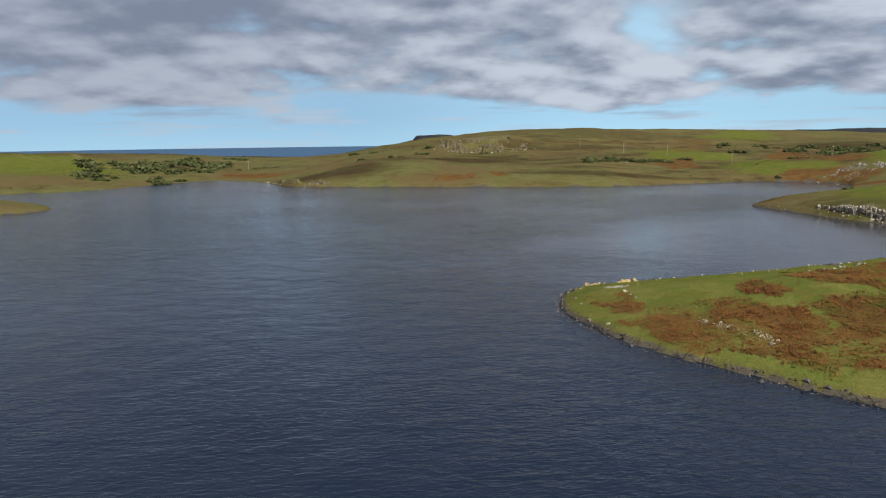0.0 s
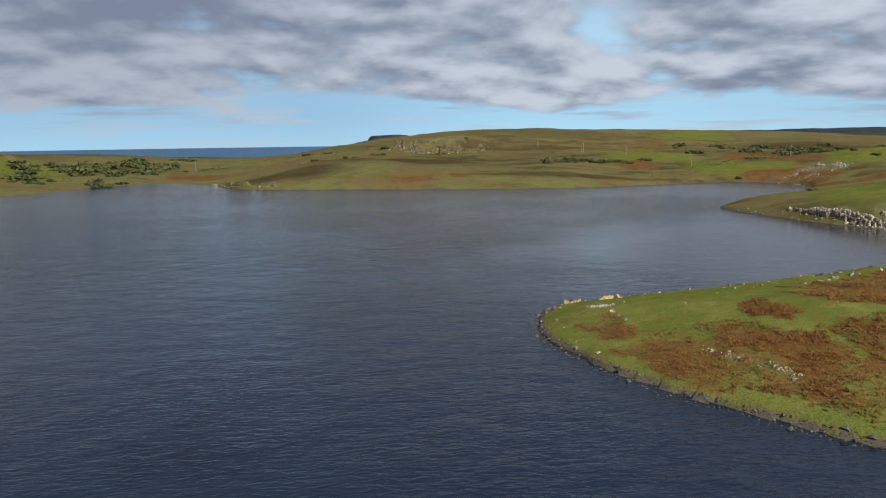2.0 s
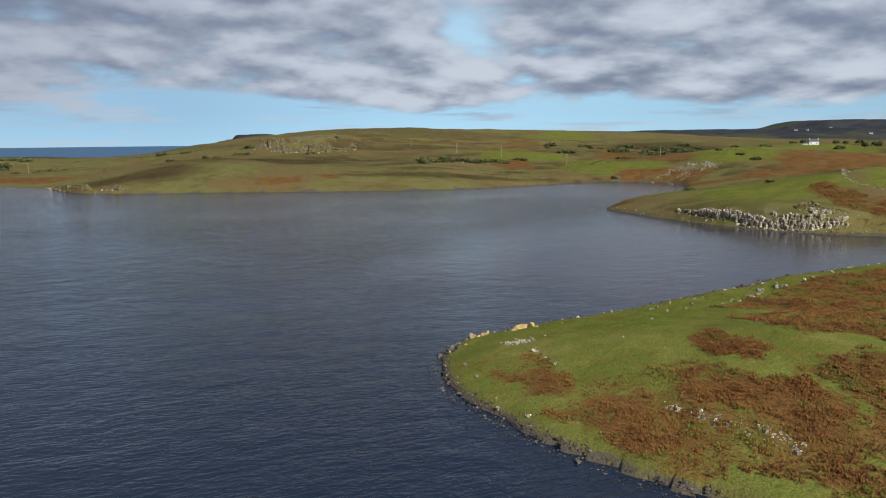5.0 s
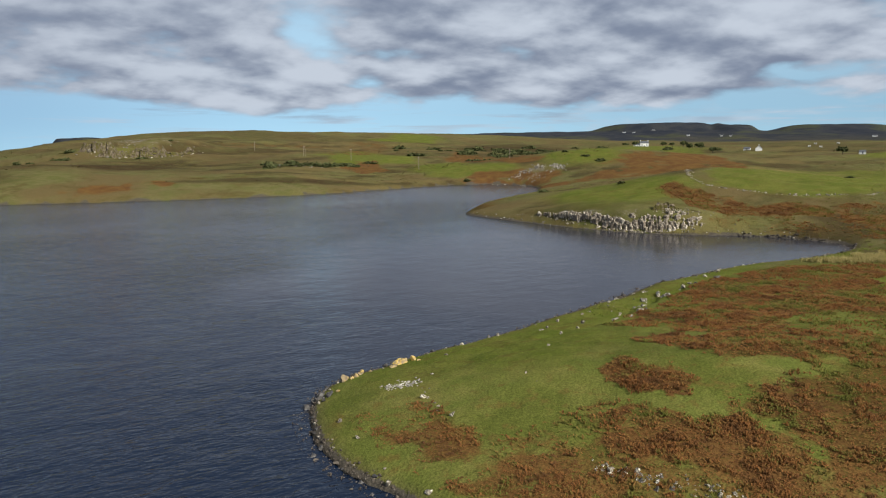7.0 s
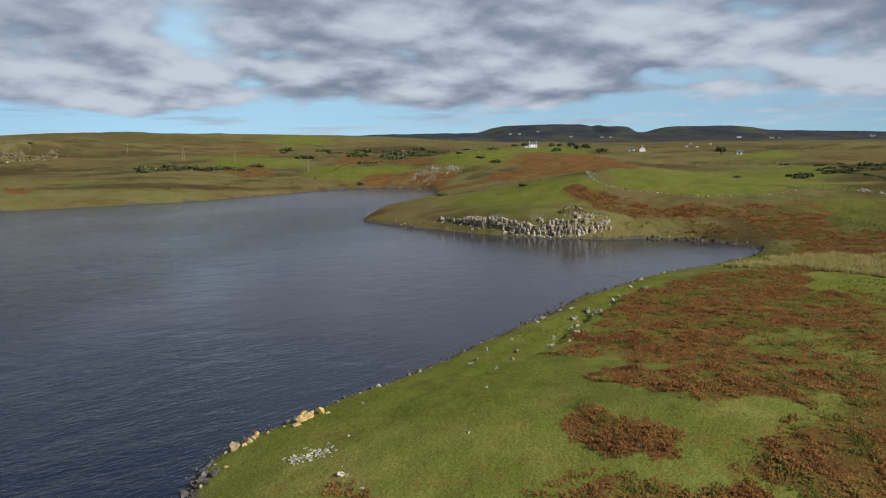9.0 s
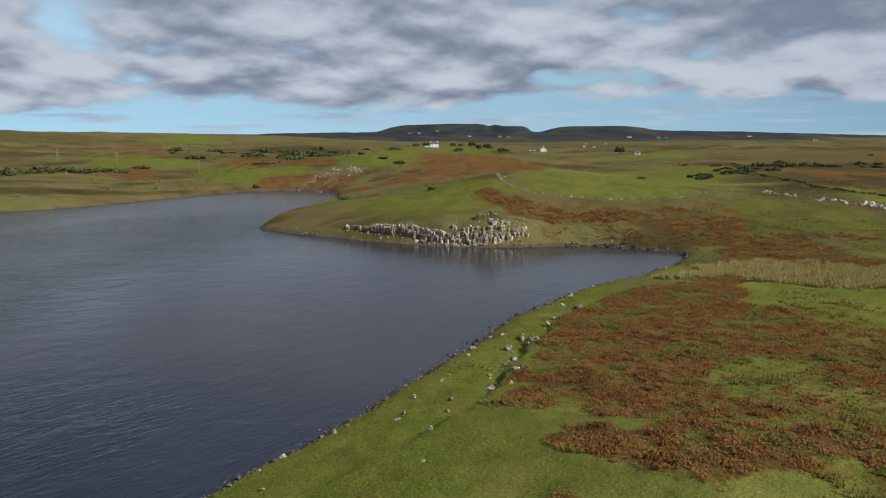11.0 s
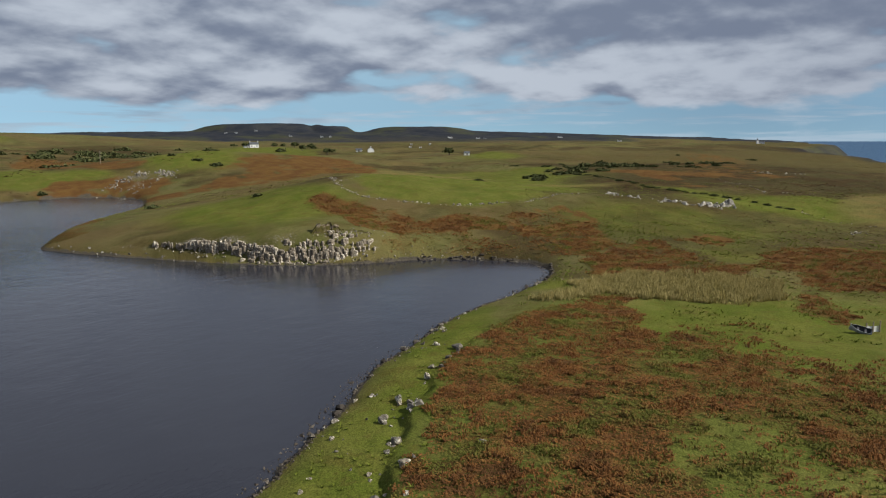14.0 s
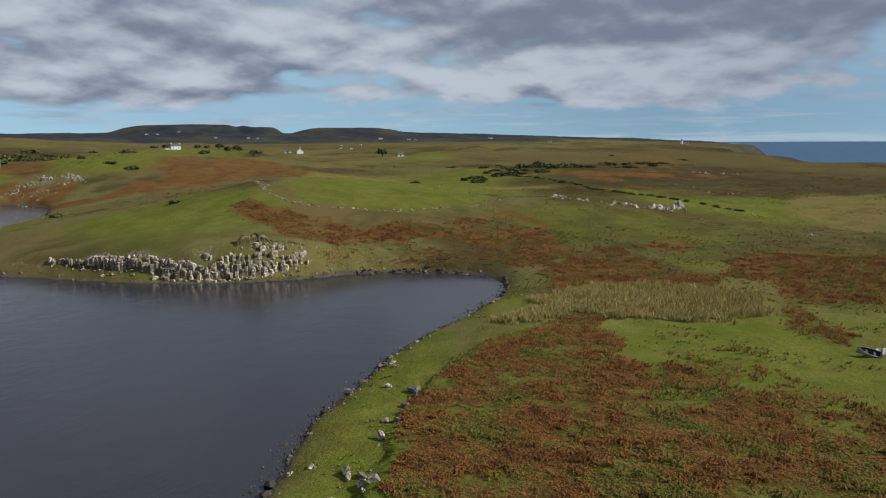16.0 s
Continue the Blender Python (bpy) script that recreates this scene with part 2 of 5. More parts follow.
def shore_distance(line, x, y):
    """Signed distance to a closed line: positive inside."""
    best, inside = np.full(x.shape, 1e12), np.zeros(x.shape, bool)
    for (ax, ay), (bx, by) in zip(line, np.roll(line, -1, 0)):
        ex, ey = bx - ax, by - ay
        u = np.clip(((x - ax) * ex + (y - ay) * ey) / (ex * ex + ey * ey + 1e-9), 0, 1)
        best = np.minimum(best, (x - ax - u * ex) ** 2 + (y - ay - u * ey) ** 2)
        if abs(ey) > 1e-9:
            inside ^= ((ay > y) != (by > y)) & (x < ax + (y - ay) * ex / ey)
    return np.where(inside, 1, -1) * np.sqrt(best)


def hashed(i, j, seed):
    n = (i.astype(np.int64) * 374761393 + j.astype(np.int64) * 668265263 + seed * 974711) & 0xFFFFFFFF
    n = ((n ^ (n >> 13)) * 1274126177) & 0xFFFFFFFF
    return ((n ^ (n >> 16)) & 0xFFFF) / 65535.0


def value_noise(x, y, size, seed=0):
    """Smooth noise from -1 to 1 with lumps of that size in metres."""
    u, v = x / size, y / size
    i, j = np.floor(u), np.floor(v)
    f, g = u - i, v - j
    f, g = f * f * (3 - 2 * f), g * g * (3 - 2 * g)
    i, j = i.astype(np.int64), j.astype(np.int64)
    n = (hashed(i, j, seed) * (1 - f) + hashed(i + 1, j, seed) * f) * (1 - g) + (hashed(i, j + 1, seed) * (1 - f) + hashed(i + 1, j + 1, seed) * f) * g
    return 2 * n - 1


def rough(x, y, size, octaves=3, seed=0):
    return sum(value_noise(x + 31.7 * k, y - 17.3 * k, size / 2 ** k, seed + k) / 1.8 ** k for k in range(octaves))


def step(a, b, v):
    u = np.clip((v - a) / (b - a), 0, 1)
    return u * u * (3 - 2 * u)


def mound(x, y, cx, cy, height, across, along, turn=0.0, flat=1.0):
    """A hill: turn is the compass bearing of its long axis, flat above 1 gives a plateau with steep sides."""
    s, c = math.sin(math.radians(turn)), math.cos(math.radians(turn))
    u, v = ((x - cx) * c - (y - cy) * s) / across, ((x - cx) * s + (y - cy) * c) / along
    return height * np.exp(-(u * u + v * v) ** flat)


# the foot of the bay's rock face: y, x, and how high it stands
CLIFF = ((190, 193.6, 196.4, 200, 204, 208.3, 212.5, 217.5, 224, 233, 243.5, 250), (163.5, 160.6, 156.6, 153.0, 149.9, 147.0, 145.2, 144.4, 143.0, 141.2, 139.6, 138.6), (0, 0.35, 0.7, 1.1, 1.4, 1.5, 1.4, 1.25, 1.15, 1.0, 0.6, 0))
# the brow of the grassy bank above the bay
BROW = ((44, 52, 62, 69, 75, 86, 95, 108, 124), (118.4, 118.8, 119.4, 123.2, 126.2, 132.0, 135.6, 139.0, 141.5))
LAKE = rounded(SOUTH_SHORE + BAY_SHORE + NORTH_SHORE + WEST_SHORE)
LAND = rounded(COAST, 3)


def ground_level(x, y, fine=True):
    """Height of the ground in metres above the lake, and the distance from the lake's edge."""
    x, y = np.asarray(x, float), np.asarray(y, float)
    d = np.full(x.shape, 900.0)
    by = (x > -1250) & (x < 1150) & (y > -1100) & (y < 1420)
    d[by] = np.minimum(-shore_distance(LAKE, x[by], y[by]), 900)
    if fine:
        d = d + 0.5 * rough(x, y, 6, 3, 5) * np.exp(-(d / 12) ** 2)
    e = np.maximum(d, 0)
    z = 0.15 * (e > 0) + 0.75 * (1 - np.exp(-e / 1.6)) + 1.3 * (1 - np.exp(-e / 18)) + 8.0 * (1 - np.exp(-e / 150))
    inland = 1 - np.exp(-e / 9)
    bank, scarp = 1 - np.exp(-e / 22), 1 - np.exp(-(e / 5) ** 2)
    brow = y - np.interp(x, BROW[0], BROW[1])
    z = z - (0.62 + 0.5 * value_noise(x, 0 * y, 6.5, 47) + 0.3 * value_noise(x, y, 2.0, 48)) * step(-0.5, 0.9, brow + 0.8 * value_noise(x, y, 3.0, 49)) * np.exp(-np.maximum(brow, 0) / 5.5) * step(40, 52, x) * step(124, 104, x) * (e > 0)
    below = np.interp(y, CLIFF[0], CLIFF[1]) - x
    z = z - np.interp(y, CLIFF[0], CLIFF[2]) * step(-0.5, 0.3, below) * np.exp(-np.maximum(below, 0) / 4.0) * (e > 0)
    hills = mound(x, y, 56, 95, 3.4, 27, 22, 60) - mound(x, y, 165, 112, 2.9, 45, 38) - mound(x, y, 150, 50, 3.6, 40, 50)
    hills = hills + mound(x, y, 215, 232, 8.5, 62, 50, 30) + mound(x, y, 242, 275, 3.5, 40, 35)
    hills = hills + mound(x, y, 322, 440, 11, 80, 80, 30) + mound(x, y, 258, 168, 2.0, 12, 42, -45) + mound(x, y, 255, 100, -4, 55, 45) + mound(x, y, 390, 205, 3, 60, 40)
    hills = hills + mound(x, y, -20, 520, 7, 105, 60, 80) + mound(x, y, 110, 470, 2, 80, 35, 90) + mound(x, y, 215, 600, 3, 130, 80)
    z = z + scarp * mound(x, y, 154, 210, 3.8, 18, 36, -28)
    z = z + bank * hills
    # northern upland, its crag, and the low farmland towards the sea
    z = z + mound(x, y, 420, 1180, 27, 300, 560, 70) + mound(x, y, 68, 742, 11.5, 30, 62, 85, 1.6) + mound(x, y, 150, 1080, 9, 140, 130) + mound(x, y, 130, 840, 7, 110, 120)
    z = z + mound(x, y, -440, 680, 8, 190, 120, 100) - mound(x, y, -150, 860, 11, 100, 260)
    z = z + mound(x, y, 75, 2950, 27, 120, 260, 10, 2) + mound(x, y, 900, 2600, 26, 600, 700, 40)
    # eastern moor and the dark tablelands
    z = z + mound(x, y, 820, 400, 6, 330, 180) - mound(x, y, 700, 60, 6, 250, 200) + mound(x, y, 1750, 700, 9, 700, 500)
    z = z + mound(x, y, 2237, 2067, 38, 420, 1250, 138, 1.5) + mound(x, y, 2085, 2225, 27, 200, 225, 134, 4)
    z = z - mound(x, y, 2356, 1928, 9, 300, 55, 138) + mound(x, y, 2480, 1759, 15, 200, 200, 145, 3) + mound(x, y, 2219, 1968, 16, 180, 72, 134, 4)
    if fine:
        far = np.clip(np.hypot(x - 40, y - 90) / 500, 0, 1)
        z = z + (inland * (0.30 * rough(x, y, 14, 3, 11) + 0.10 * rough(x, y, 2.5, 2, 23)) + bank * far * 2.2 * rough(x, y, 90, 3, 3)) * (e > 0)
    deep = -0.25 + d * 0.12
    z = np.where(d > 0, np.maximum(z, 0.12 + 0.05 * np.minimum(e, 6)), np.maximum(deep, -2.5))
    c = shore_distance(LAND, x, y)
    z = z - 13 * step(620, 0, c) * step(950, 1300, x) * step(1100, 700, y)
    return np.where(c > 0, -26 + (z + 26) * step(0, 45, c), -26 - 0.02 * np.minimum(-c, 200)), d


# ---- ground cover: bracken in bands (x, y to x, y, half width), the rest in patches (x, y, half width, half length, bearing) ----
# (how dense, softness of the edge in metres, outline)
BRACKEN_POINT = [
    (1.0, 0.7, [(47.6, 100.3), (50.1, 100.9), (50.8, 97.9), (51.9, 95.5), (51.7, 92.8), (50.1, 91.8), (48.3, 92.6), (46.6, 94.8), (46.2, 98.0)]),
    (0.9, 1.5, [(39.0, 93.2), (41.6, 94.2), (44.8, 93.2), (46.7, 89.8), (46.1, 87.6), (49.0, 85.8), (49.4, 82.3), (46.9, 76.9), (44.6, 77.3), (44.3, 80.7), (42.3, 83.7), (40.8, 86.2), (39.7, 88.7)]),
    (0.85, 1.8, [(26.5, 92.0), (31.1, 92.0), (33.9, 91.8), (34.3, 88.7), (35.1, 85.5), (37.0, 82.7), (38.8, 79.5), (39.1, 76.8), (38.9, 73.7), (32.2, 77.6), (30.7, 82.8), (28.2, 87.7)]),
    (0.45, 2.4, [(31, 92), (39, 93), (49, 82), (53, 76), (44, 68), (38, 73), (33, 80)]),
    (0.6, 1.8, [(26.1, 107.7), (30.6, 106.7), (32.0, 99.2), (31.3, 95.4), (29.2, 94.4), (25.6, 96.7), (26.3, 100.0)])]
BRACKEN_SIDE = [
    (0.75, 2.0, [(52.6, 86.0), (60.2, 87.3), (74.9, 88.3), (80, 74), (60, 64), (44, 68), (40, 73), (46, 76.5), (51, 80)]),
    (0.9, 0.9, [(59.8, 108.4), (63.0, 108.3), (63.4, 101.9), (68.6, 105.1), (76.3, 112.1), (82.3, 110.3), (73.6, 100.1), (68.2, 92.2), (69.0, 90.2), (64.0, 89.0), (62.2, 92.8), (57.8, 94.0), (56.3, 98.9), (56.8, 103.7)]),
    (0.8, 1.5, [(75.0, 104.3), (74.2, 100.0), (75.6, 95.9), (71.5, 93.0), (75.1, 89.8), (69.9, 88.9), (63.6, 94.9), (64.8, 98.4)]),
    (0.95, 0.8, [(61.6, 108.5), (64.0, 107.7), (62.9, 103.9), (62.5, 100.5), (61.2, 98.4), (57.9, 105.3)])]
BRACKEN_SLOPE = [
    (1.0, 1.6, [(148.3, 132.7), (120.4, 139.7), (105.6, 137.5), (87.1, 130.0), (76.2, 124.2), (64.6, 117.7), (66.4, 115.0), (70.1, 111.9), (68.0, 107.6), (67.8, 105.1), (65.6, 101.1), (69.2, 96.0), (76.2, 102.5), (84.9, 108.0), (97.0, 108.2), (115.4, 115.5), (129.2, 124.1)]),
    (0.85, 2.2, [(119.4, 121.3), (117.8, 110.5), (115.4, 104.9), (111.3, 97.8), (100.2, 98.6), (96.7, 104.5), (92.9, 109.5), (89.5, 118.3), (109.8, 124.6)]),
    (0.85, 1.6, [(98.0, 101.1), (105.4, 98.6), (106.7, 95.3), (95, 84), (84, 88), (84.6, 94.1), (84.5, 96.6)]),
    (0.48, 4.0, [(122.9, 118.3), (131.6, 110.1), (115.3, 96.8), (100, 80), (69.9, 88.9), (75.4, 100.8)])]
BRACKEN_BAY = [
    (0.95, 1.6, [(167.3, 145.6), (176.3, 149.2), (190.2, 148.4), (202.3, 143.2), (194.9, 134.3), (182.1, 126.5), (186.7, 118.1), (176.4, 118.9), (170.5, 133.2), (161.1, 136.7), (159.4, 140.0)]),
    (0.75, 3.0, [(194.3, 177.9), (209.8, 182.3), (227.0, 176.9), (218.8, 163.0), (205.8, 160.0), (192.2, 150.2), (181.5, 149.2), (179.0, 157.8), (181.5, 163.9)]),
    (0.9, 2.5, [(184.2, 229.3), (188.8, 222.3), (188.2, 211.6), (185.3, 196.8), (198.3, 192.1), (201.5, 184.5), (194.3, 177.9), (182.2, 185.9), (169.7, 192.3), (167.6, 202.4)]),
    (0.35, 3.0, [(164.1, 194.0), (182.2, 185.9), (181.5, 163.9), (177.1, 159.5), (166.4, 187.4)])]
BRACKEN_EAST = [
    (0.95, 2.5, [(186.7, 118.1), (212.2, 115.1), (221.8, 103.2), (214, 86), (180, 84), (171.4, 93.2), (169.9, 104.6), (185.7, 108.5)]),
    (0.85, 1.2, [(165.0, 106.9), (162.7, 103.0), (153.4, 99.0), (144.2, 99.9), (147.1, 104.3)]),
    (0.85, 1.5, [(205.8, 137.7), (220.1, 134.2), (221.1, 126.7), (208.0, 128.5)]),
    (0.8, 8.0, [(315.9, 400.9), (359.7, 400.1), (369.5, 368.1), (302.3, 336.8), (260.9, 338.8), (237.9, 350.5), (268.9, 367.5), (290.3, 369.9)])]
BRACKEN_MOOR = [(133, 272, 150, 292, 5), (150, 292, 168, 310, 5), (222, 430, 246, 396, 13), (252, 399, 229, 356, 8), (300, 388, 345, 340, 17),
                (313, 390, 296, 346, 12), (300, 358, 329, 328, 13), (329, 324, 318, 300, 6), (247, 357, 282, 351, 4.5), (297, 578, 274, 451, 13),
                (231, 440, 252, 418, 7), (241, 392, 234, 361, 7), (187, 233, 177, 216, 4), (384, 218, 380, 174, 9), (380, 174, 412, 144, 9), (10, 432, 47, 437, 9.0), (-145, 553, -112, 529, 14.0), (330, 165, 370, 190, 6)]
BRACKEN_NORTH = [(0.9, 4.0, [(174, 522), (218, 572), (193, 495), (173, 486)]), (0.9, 6.0, [(262, 538), (365, 712), (278, 467), (268, 444), (262, 481)])]
BRACKEN_HILL = [(190, 510, 205, 560, 12), (170, 800, 240, 830, 40), (330, 520, 400, 640, 40), (250, 700, 330, 860, 30), (420, 180, 700, 240, 30), (60, 455, 100, 450, 6)]
LUSH = [(230, 615, 33, 60, 22), (270, 239, 27, 60, 54), (307, 249, 51, 80, 61), (288, 130, 30, 24, 82), (246, 657, 42, 50, 20), (231, 484, 23, 26, 25),
        (446, 987, 38, 80, 24), (135, 111, 11, 26, 81), (45, 119, 15, 12, 31), (232, 148, 26, 29, 75), (560, 640, 60, 120, 45), (526, 361, 21, 53, 62),
        (100, 140, 5, 30, 72), (62, 126, 5, 22, 72), (150, 148, 8, 5, 60), (178, 248, 26, 34, 40), (300, 425, 30, 40, 40), (-300, 600, 120, 60, 60), (301, 138, 8, 46, 25), (247, 452, 14, 26, -25), (600, 680, 22, 110, 27)]
REED_BED = [(1.0, 1.5, [(151.9, 141.4), (164.6, 137.6), (173.5, 129.9), (174.4, 118.6), (170.9, 112.1), (159.4, 109.7), (151.8, 114.5), (148.0, 121.6), (145.9, 128.3), (147.2, 135.4)])]
DRY = [(298, 276, 40, 14, 50), (305, 101, 8, 30, 89), (336, 287, 20, 5, 5), (301, 204, 19, 5, 35)]
PASTURE = [(0.9, 5.0, [(213.6, 242.1), (348.4, 309.0), (422.1, 267.7), (306.2, 210.6), (236.9, 187.8), (218.0, 192.8), (204.6, 209.1), (200.4, 224.1)]),
           (1.0, 3.0, [(315, 141), (316, 110), (293, 99), (277, 98), (280, 109), (287, 125)]), (0.45, 6.0, [(221, 165), (250, 160), (269, 139), (275, 120), (267, 106), (231, 120), (214, 125), (207, 136), (213, 150)]),
           (0.8, 2.5, [(197, 131), (214, 126), (210, 118), (189, 118), (185, 126)]), (0.9, 3.0, [(134.6, 124.9), (156.0, 108.8), (138.5, 95.7), (114.6, 97.5), (120.0, 110.2), (120.6, 121.0)]),
           (1.0, 6.0, [(211, 683), (270, 737), (283, 646), (232, 525), (216, 544), (185, 557)]), (0.9, 4.0, [(224, 475), (268, 450), (240, 440), (216, 436), (199, 454)]), (1.0, 8.0, [(355, 929), (465, 971), (432, 887), (351, 883)]),
           (0.9, 6.0, [(673, 807), (691, 771), (587, 598), (501, 508), (551, 628)])]
# first tract: cloud shade painted as dark moor; second: brown heath
EAST_SHADE_HEATH = [(0.62, 8.0, [(194, 178), (227, 177), (269, 139), (267, 106), (258, 82), (210, 84), (218, 113), (192, 150)]), (0.85, 20.0, [(406, 214), (548, 184), (531, 116), (455, 73), (356, 80), (327, 112), (321, 140), (340, 173)])]
MOOR_GRASS = [(0.22, 25.0, [(582, 337), (695, 307), (846, 232), (851, 161), (720, 100), (547, 66), (469, 72), (533, 148), (559, 224), (499, 285)]),
              (0.75, 3.0, [(319.3, 110.4), (343.8, 80.9), (269.9, 76.1), (262, 90), (273.9, 97.7)]), (0.8, 4.0, [(331.7, 330.9), (348.4, 309.0), (339.9, 266.1), (318.6, 254.5), (280.2, 269.0)])]
# some spots are cloud shade on the north shore, painted as brown heath
HEATH_AND_SHADE = [(17, 560, 60, 60, 80), (110, 432, 60, 8, 10), (453, 749, 67, 110, 33), (206, 165, 9, 22, 67), (760, 190, 120, 300, 86), (-60, 480, 38, 34, -6),
         (-228, 640, 29, 60, -18), (237, 124, 24, 12, 82), (262, 150, 16, 30, -40), (-100, 450, 20, 14, 40)]


def bands(strokes, x, y, soft=0.35):
    out = np.zeros(x.shape)
    for ax, ay, bx, by, w in strokes:
        near = np.flatnonzero((x > min(ax, bx) - 2.5 * w) & (x < max(ax, bx) + 2.5 * w) & (y > min(ay, by) - 2.5 * w) & (y < max(ay, by) + 2.5 * w))
        if not len(near):
            continue
        k, p, q = 0.32 * w, x[near], y[near]
        wx, wy = p + k * rough(p, q, 2.2 * w, 3, 61), q + k * rough(p, q, 2.2 * w, 3, 67)
        ex, ey = bx - ax, by - ay
        u = np.clip(((wx - ax) * ex + (wy - ay) * ey) / (ex * ex + ey * ey), 0, 1)
        out[near] = np.maximum(out[near], 1 - step(1 - soft, 1 + soft, np.hypot(wx - ax - u * ex, wy - ay - u * ey) / w))
    return out


def patches(spots, x, y, soft=0.25):
    """How much of the ground at x, y the patches cover, 0 to 1, with ragged edges."""
    out = np.zeros(x.shape)
    for cx, cy, across, along_, turn in spots:
        reach = 1.9 * max(across, along_)
        near = np.flatnonzero((np.abs(x - cx) < reach) & (np.abs(y - cy) < reach))
        if not len(near):
            continue
        k, p, q = 0.25 * min(across, along_), x[near], y[near]
        wx, wy = p + k * rough(p, q, 4 * k + 2, 3, 41), q + k * rough(p, q, 4 * k + 2, 3, 57)
        s, c = math.sin(radians(turn)), math.cos(radians(turn))
        u, v = ((wx - cx) * c - (wy - cy) * s) / across, ((wx - cx) * s + (wy - cy) * c) / along_
        out[near] = np.maximum(out[near], 1 - step(1 - soft, 1 + soft, np.sqrt(u * u + v * v)))
    return out


def tracts(rows, x, y):
    """How much of the ground at x, y the outlined tracts cover, 0 to 1, with ragged edges."""
    out = np.zeros(x.shape)
    for dense, soft, line in rows:
        p = np.array(line, float)
        lo, hi = p.min(0) - 2 * soft, p.max(0) + 2 * soft
        near = np.flatnonzero((x > lo[0]) & (x < hi[0]) & (y > lo[1]) & (y < hi[1]))
        if not len(near):
            continue
        px_, py_ = x[near], y[near]
        gap = shore_distance(p, px_, py_) + 0.9 * soft * rough(px_, py_, 2.6 * soft, 3, 61) + 0.4 * soft
        out[near] = np.maximum(out[near], dense * step(-0.8 * soft, 0.8 * soft, gap))
    return out


def bracken_at(x, y):
    thin = step(-0.70, 0.15, rough(x, y, 6, 4, 71))
    near = np.maximum(tracts(BRACKEN_POINT, x, y), tracts(BRACKEN_SIDE, x, y)) * (0.5 + 0.5 * thin)
    slope = np.maximum(tracts(BRACKEN_SLOPE, x, y), np.maximum(tracts(BRACKEN_BAY, x, y), tracts(BRACKEN_EAST, x, y))) * (0.42 + 0.58 * thin)
    far_ = np.maximum(bands(BRACKEN_MOOR, x, y, 0.85) * (0.3 + 0.7 * step(-0.6, 0.2, rough(x, 1.4 * y, 20, 4, 72))), np.maximum(bands(BRACKEN_HILL, x, y, 0.9) * 0.55 * (0.4 + 0.6 * thin), tracts(BRACKEN_NORTH, x, y) * 0.9))
    return np.maximum(np.maximum(near, slope), far_)


def sheet(name, verts, faces, material, layers=()):
    me = bpy.data.meshes.new(name)
    me.vertices.add(len(verts))
    me.vertices.foreach_set("co", np.asarray(verts, np.float32).ravel())
    n, k = faces.shape
    me.loops.add(n * k)
    me.loops.foreach_set("vertex_index", faces.astype(np.int32).ravel())
    me.polygons.add(n)
    me.polygons.foreach_set("loop_start", np.arange(0, n * k, k, dtype=np.int32))
    me.polygons.foreach_set("use_smooth", np.ones(n, bool))
    for key, values in layers:
        me.attributes.new(key, "FLOAT", "POINT").data.foreach_set("value", np.asarray(values, np.float32))
    me.update(calc_edges=True)
    me.materials.append(material)
    return new(name, me)


def fan(cx, cy, radii, angles):
    """A net of rings round a point in the water, closed on itself."""
    r, a = np.meshgrid(radii, np.radians(angles), indexing="ij")
    x, y = cx + r * np.sin(a), cy + r * np.cos(a)
    i, j = np.meshgrid(np.arange(len(radii) - 1), np.arange(len(angles)), indexing="ij")
    k, m = (j + 1) % len(angles), len(angles)
    faces = np.stack([i * m + j, i * m + k, (i + 1) * m + k, (i + 1) * m + j], -1).reshape(-1, 4)[:, ::-1]
    return x.ravel(), y.ravel(), faces


angles = np.concatenate([np.arange(-42, 118, 0.2), np.arange(118, 318, 2.0)])
gx, gy, faces = fan(12, 62, np.concatenate([np.geomspace(4, 30, 40, endpoint=False), np.geomspace(30, 330, 350, endpoint=False), np.geomspace(330, 4950, 200)]), angles)
gz, gd = ground_level(gx, gy)
lush, dry, heath_shade, fern = np.maximum(patches(LUSH, gx, gy, 0.35), tracts(PASTURE, gx, gy)), np.maximum(0.85 * patches(DRY, gx, gy, 0.55), np.maximum(0.7 * tracts(REED_BED, gx, gy), tracts(MOOR_GRASS, gx, gy))), patches(HEATH_AND_SHADE, gx, gy, 0.4), bracken_at(gx, gy)
away = np.hypot(gx, gy)
dry = np.maximum(dry, 0.8 * bands([(-380, 802, -313, 681, 3), (-313, 681, -235, 589, 2.5), (-460, 780, -330, 640, 2)], gx, gy))
tame = np.maximum(lush, dry)
wild = step(40, 200, gd) * step(-0.45, 0.75, rough(gx, gy, 120, 4, 8))
east = step(215, 300, gx) * step(330, 230, gy - 0.10 * gx) * step(-1.1, -0.2, rough(gx, gy, 45, 3, 29)) * step(900, 600, away)
heath_shade = np.clip(np.maximum(heath_shade, np.maximum(0.5 * wild, east)) * (1 - tame), 0, 1)
broken = step(0.12, 0.55, rough(gx, 1.6 * gy, 34, 4, 66)) * step(170, 215, gx + 0.25 * gy) * step(1300, 800, away)
heath_shade = np.maximum(heath_shade, np.maximum(0.85 * broken * (1 - 0.9 * tame), tracts(EAST_SHADE_HEATH, gx, gy) * (0.6 + 0.4 * step(-0.4, 0.4, rough(gx, gy, 12, 3, 97)))))
pale = step(0.15, 0.6, rough(gx, 1.5 * gy, 26, 4, 69)) * step(170, 215, gx + 0.25 * gy) * step(1500, 900, away)
dry = np.maximum(dry, 0.35 * pale * (1 - lush) * (1 - heath_shade))
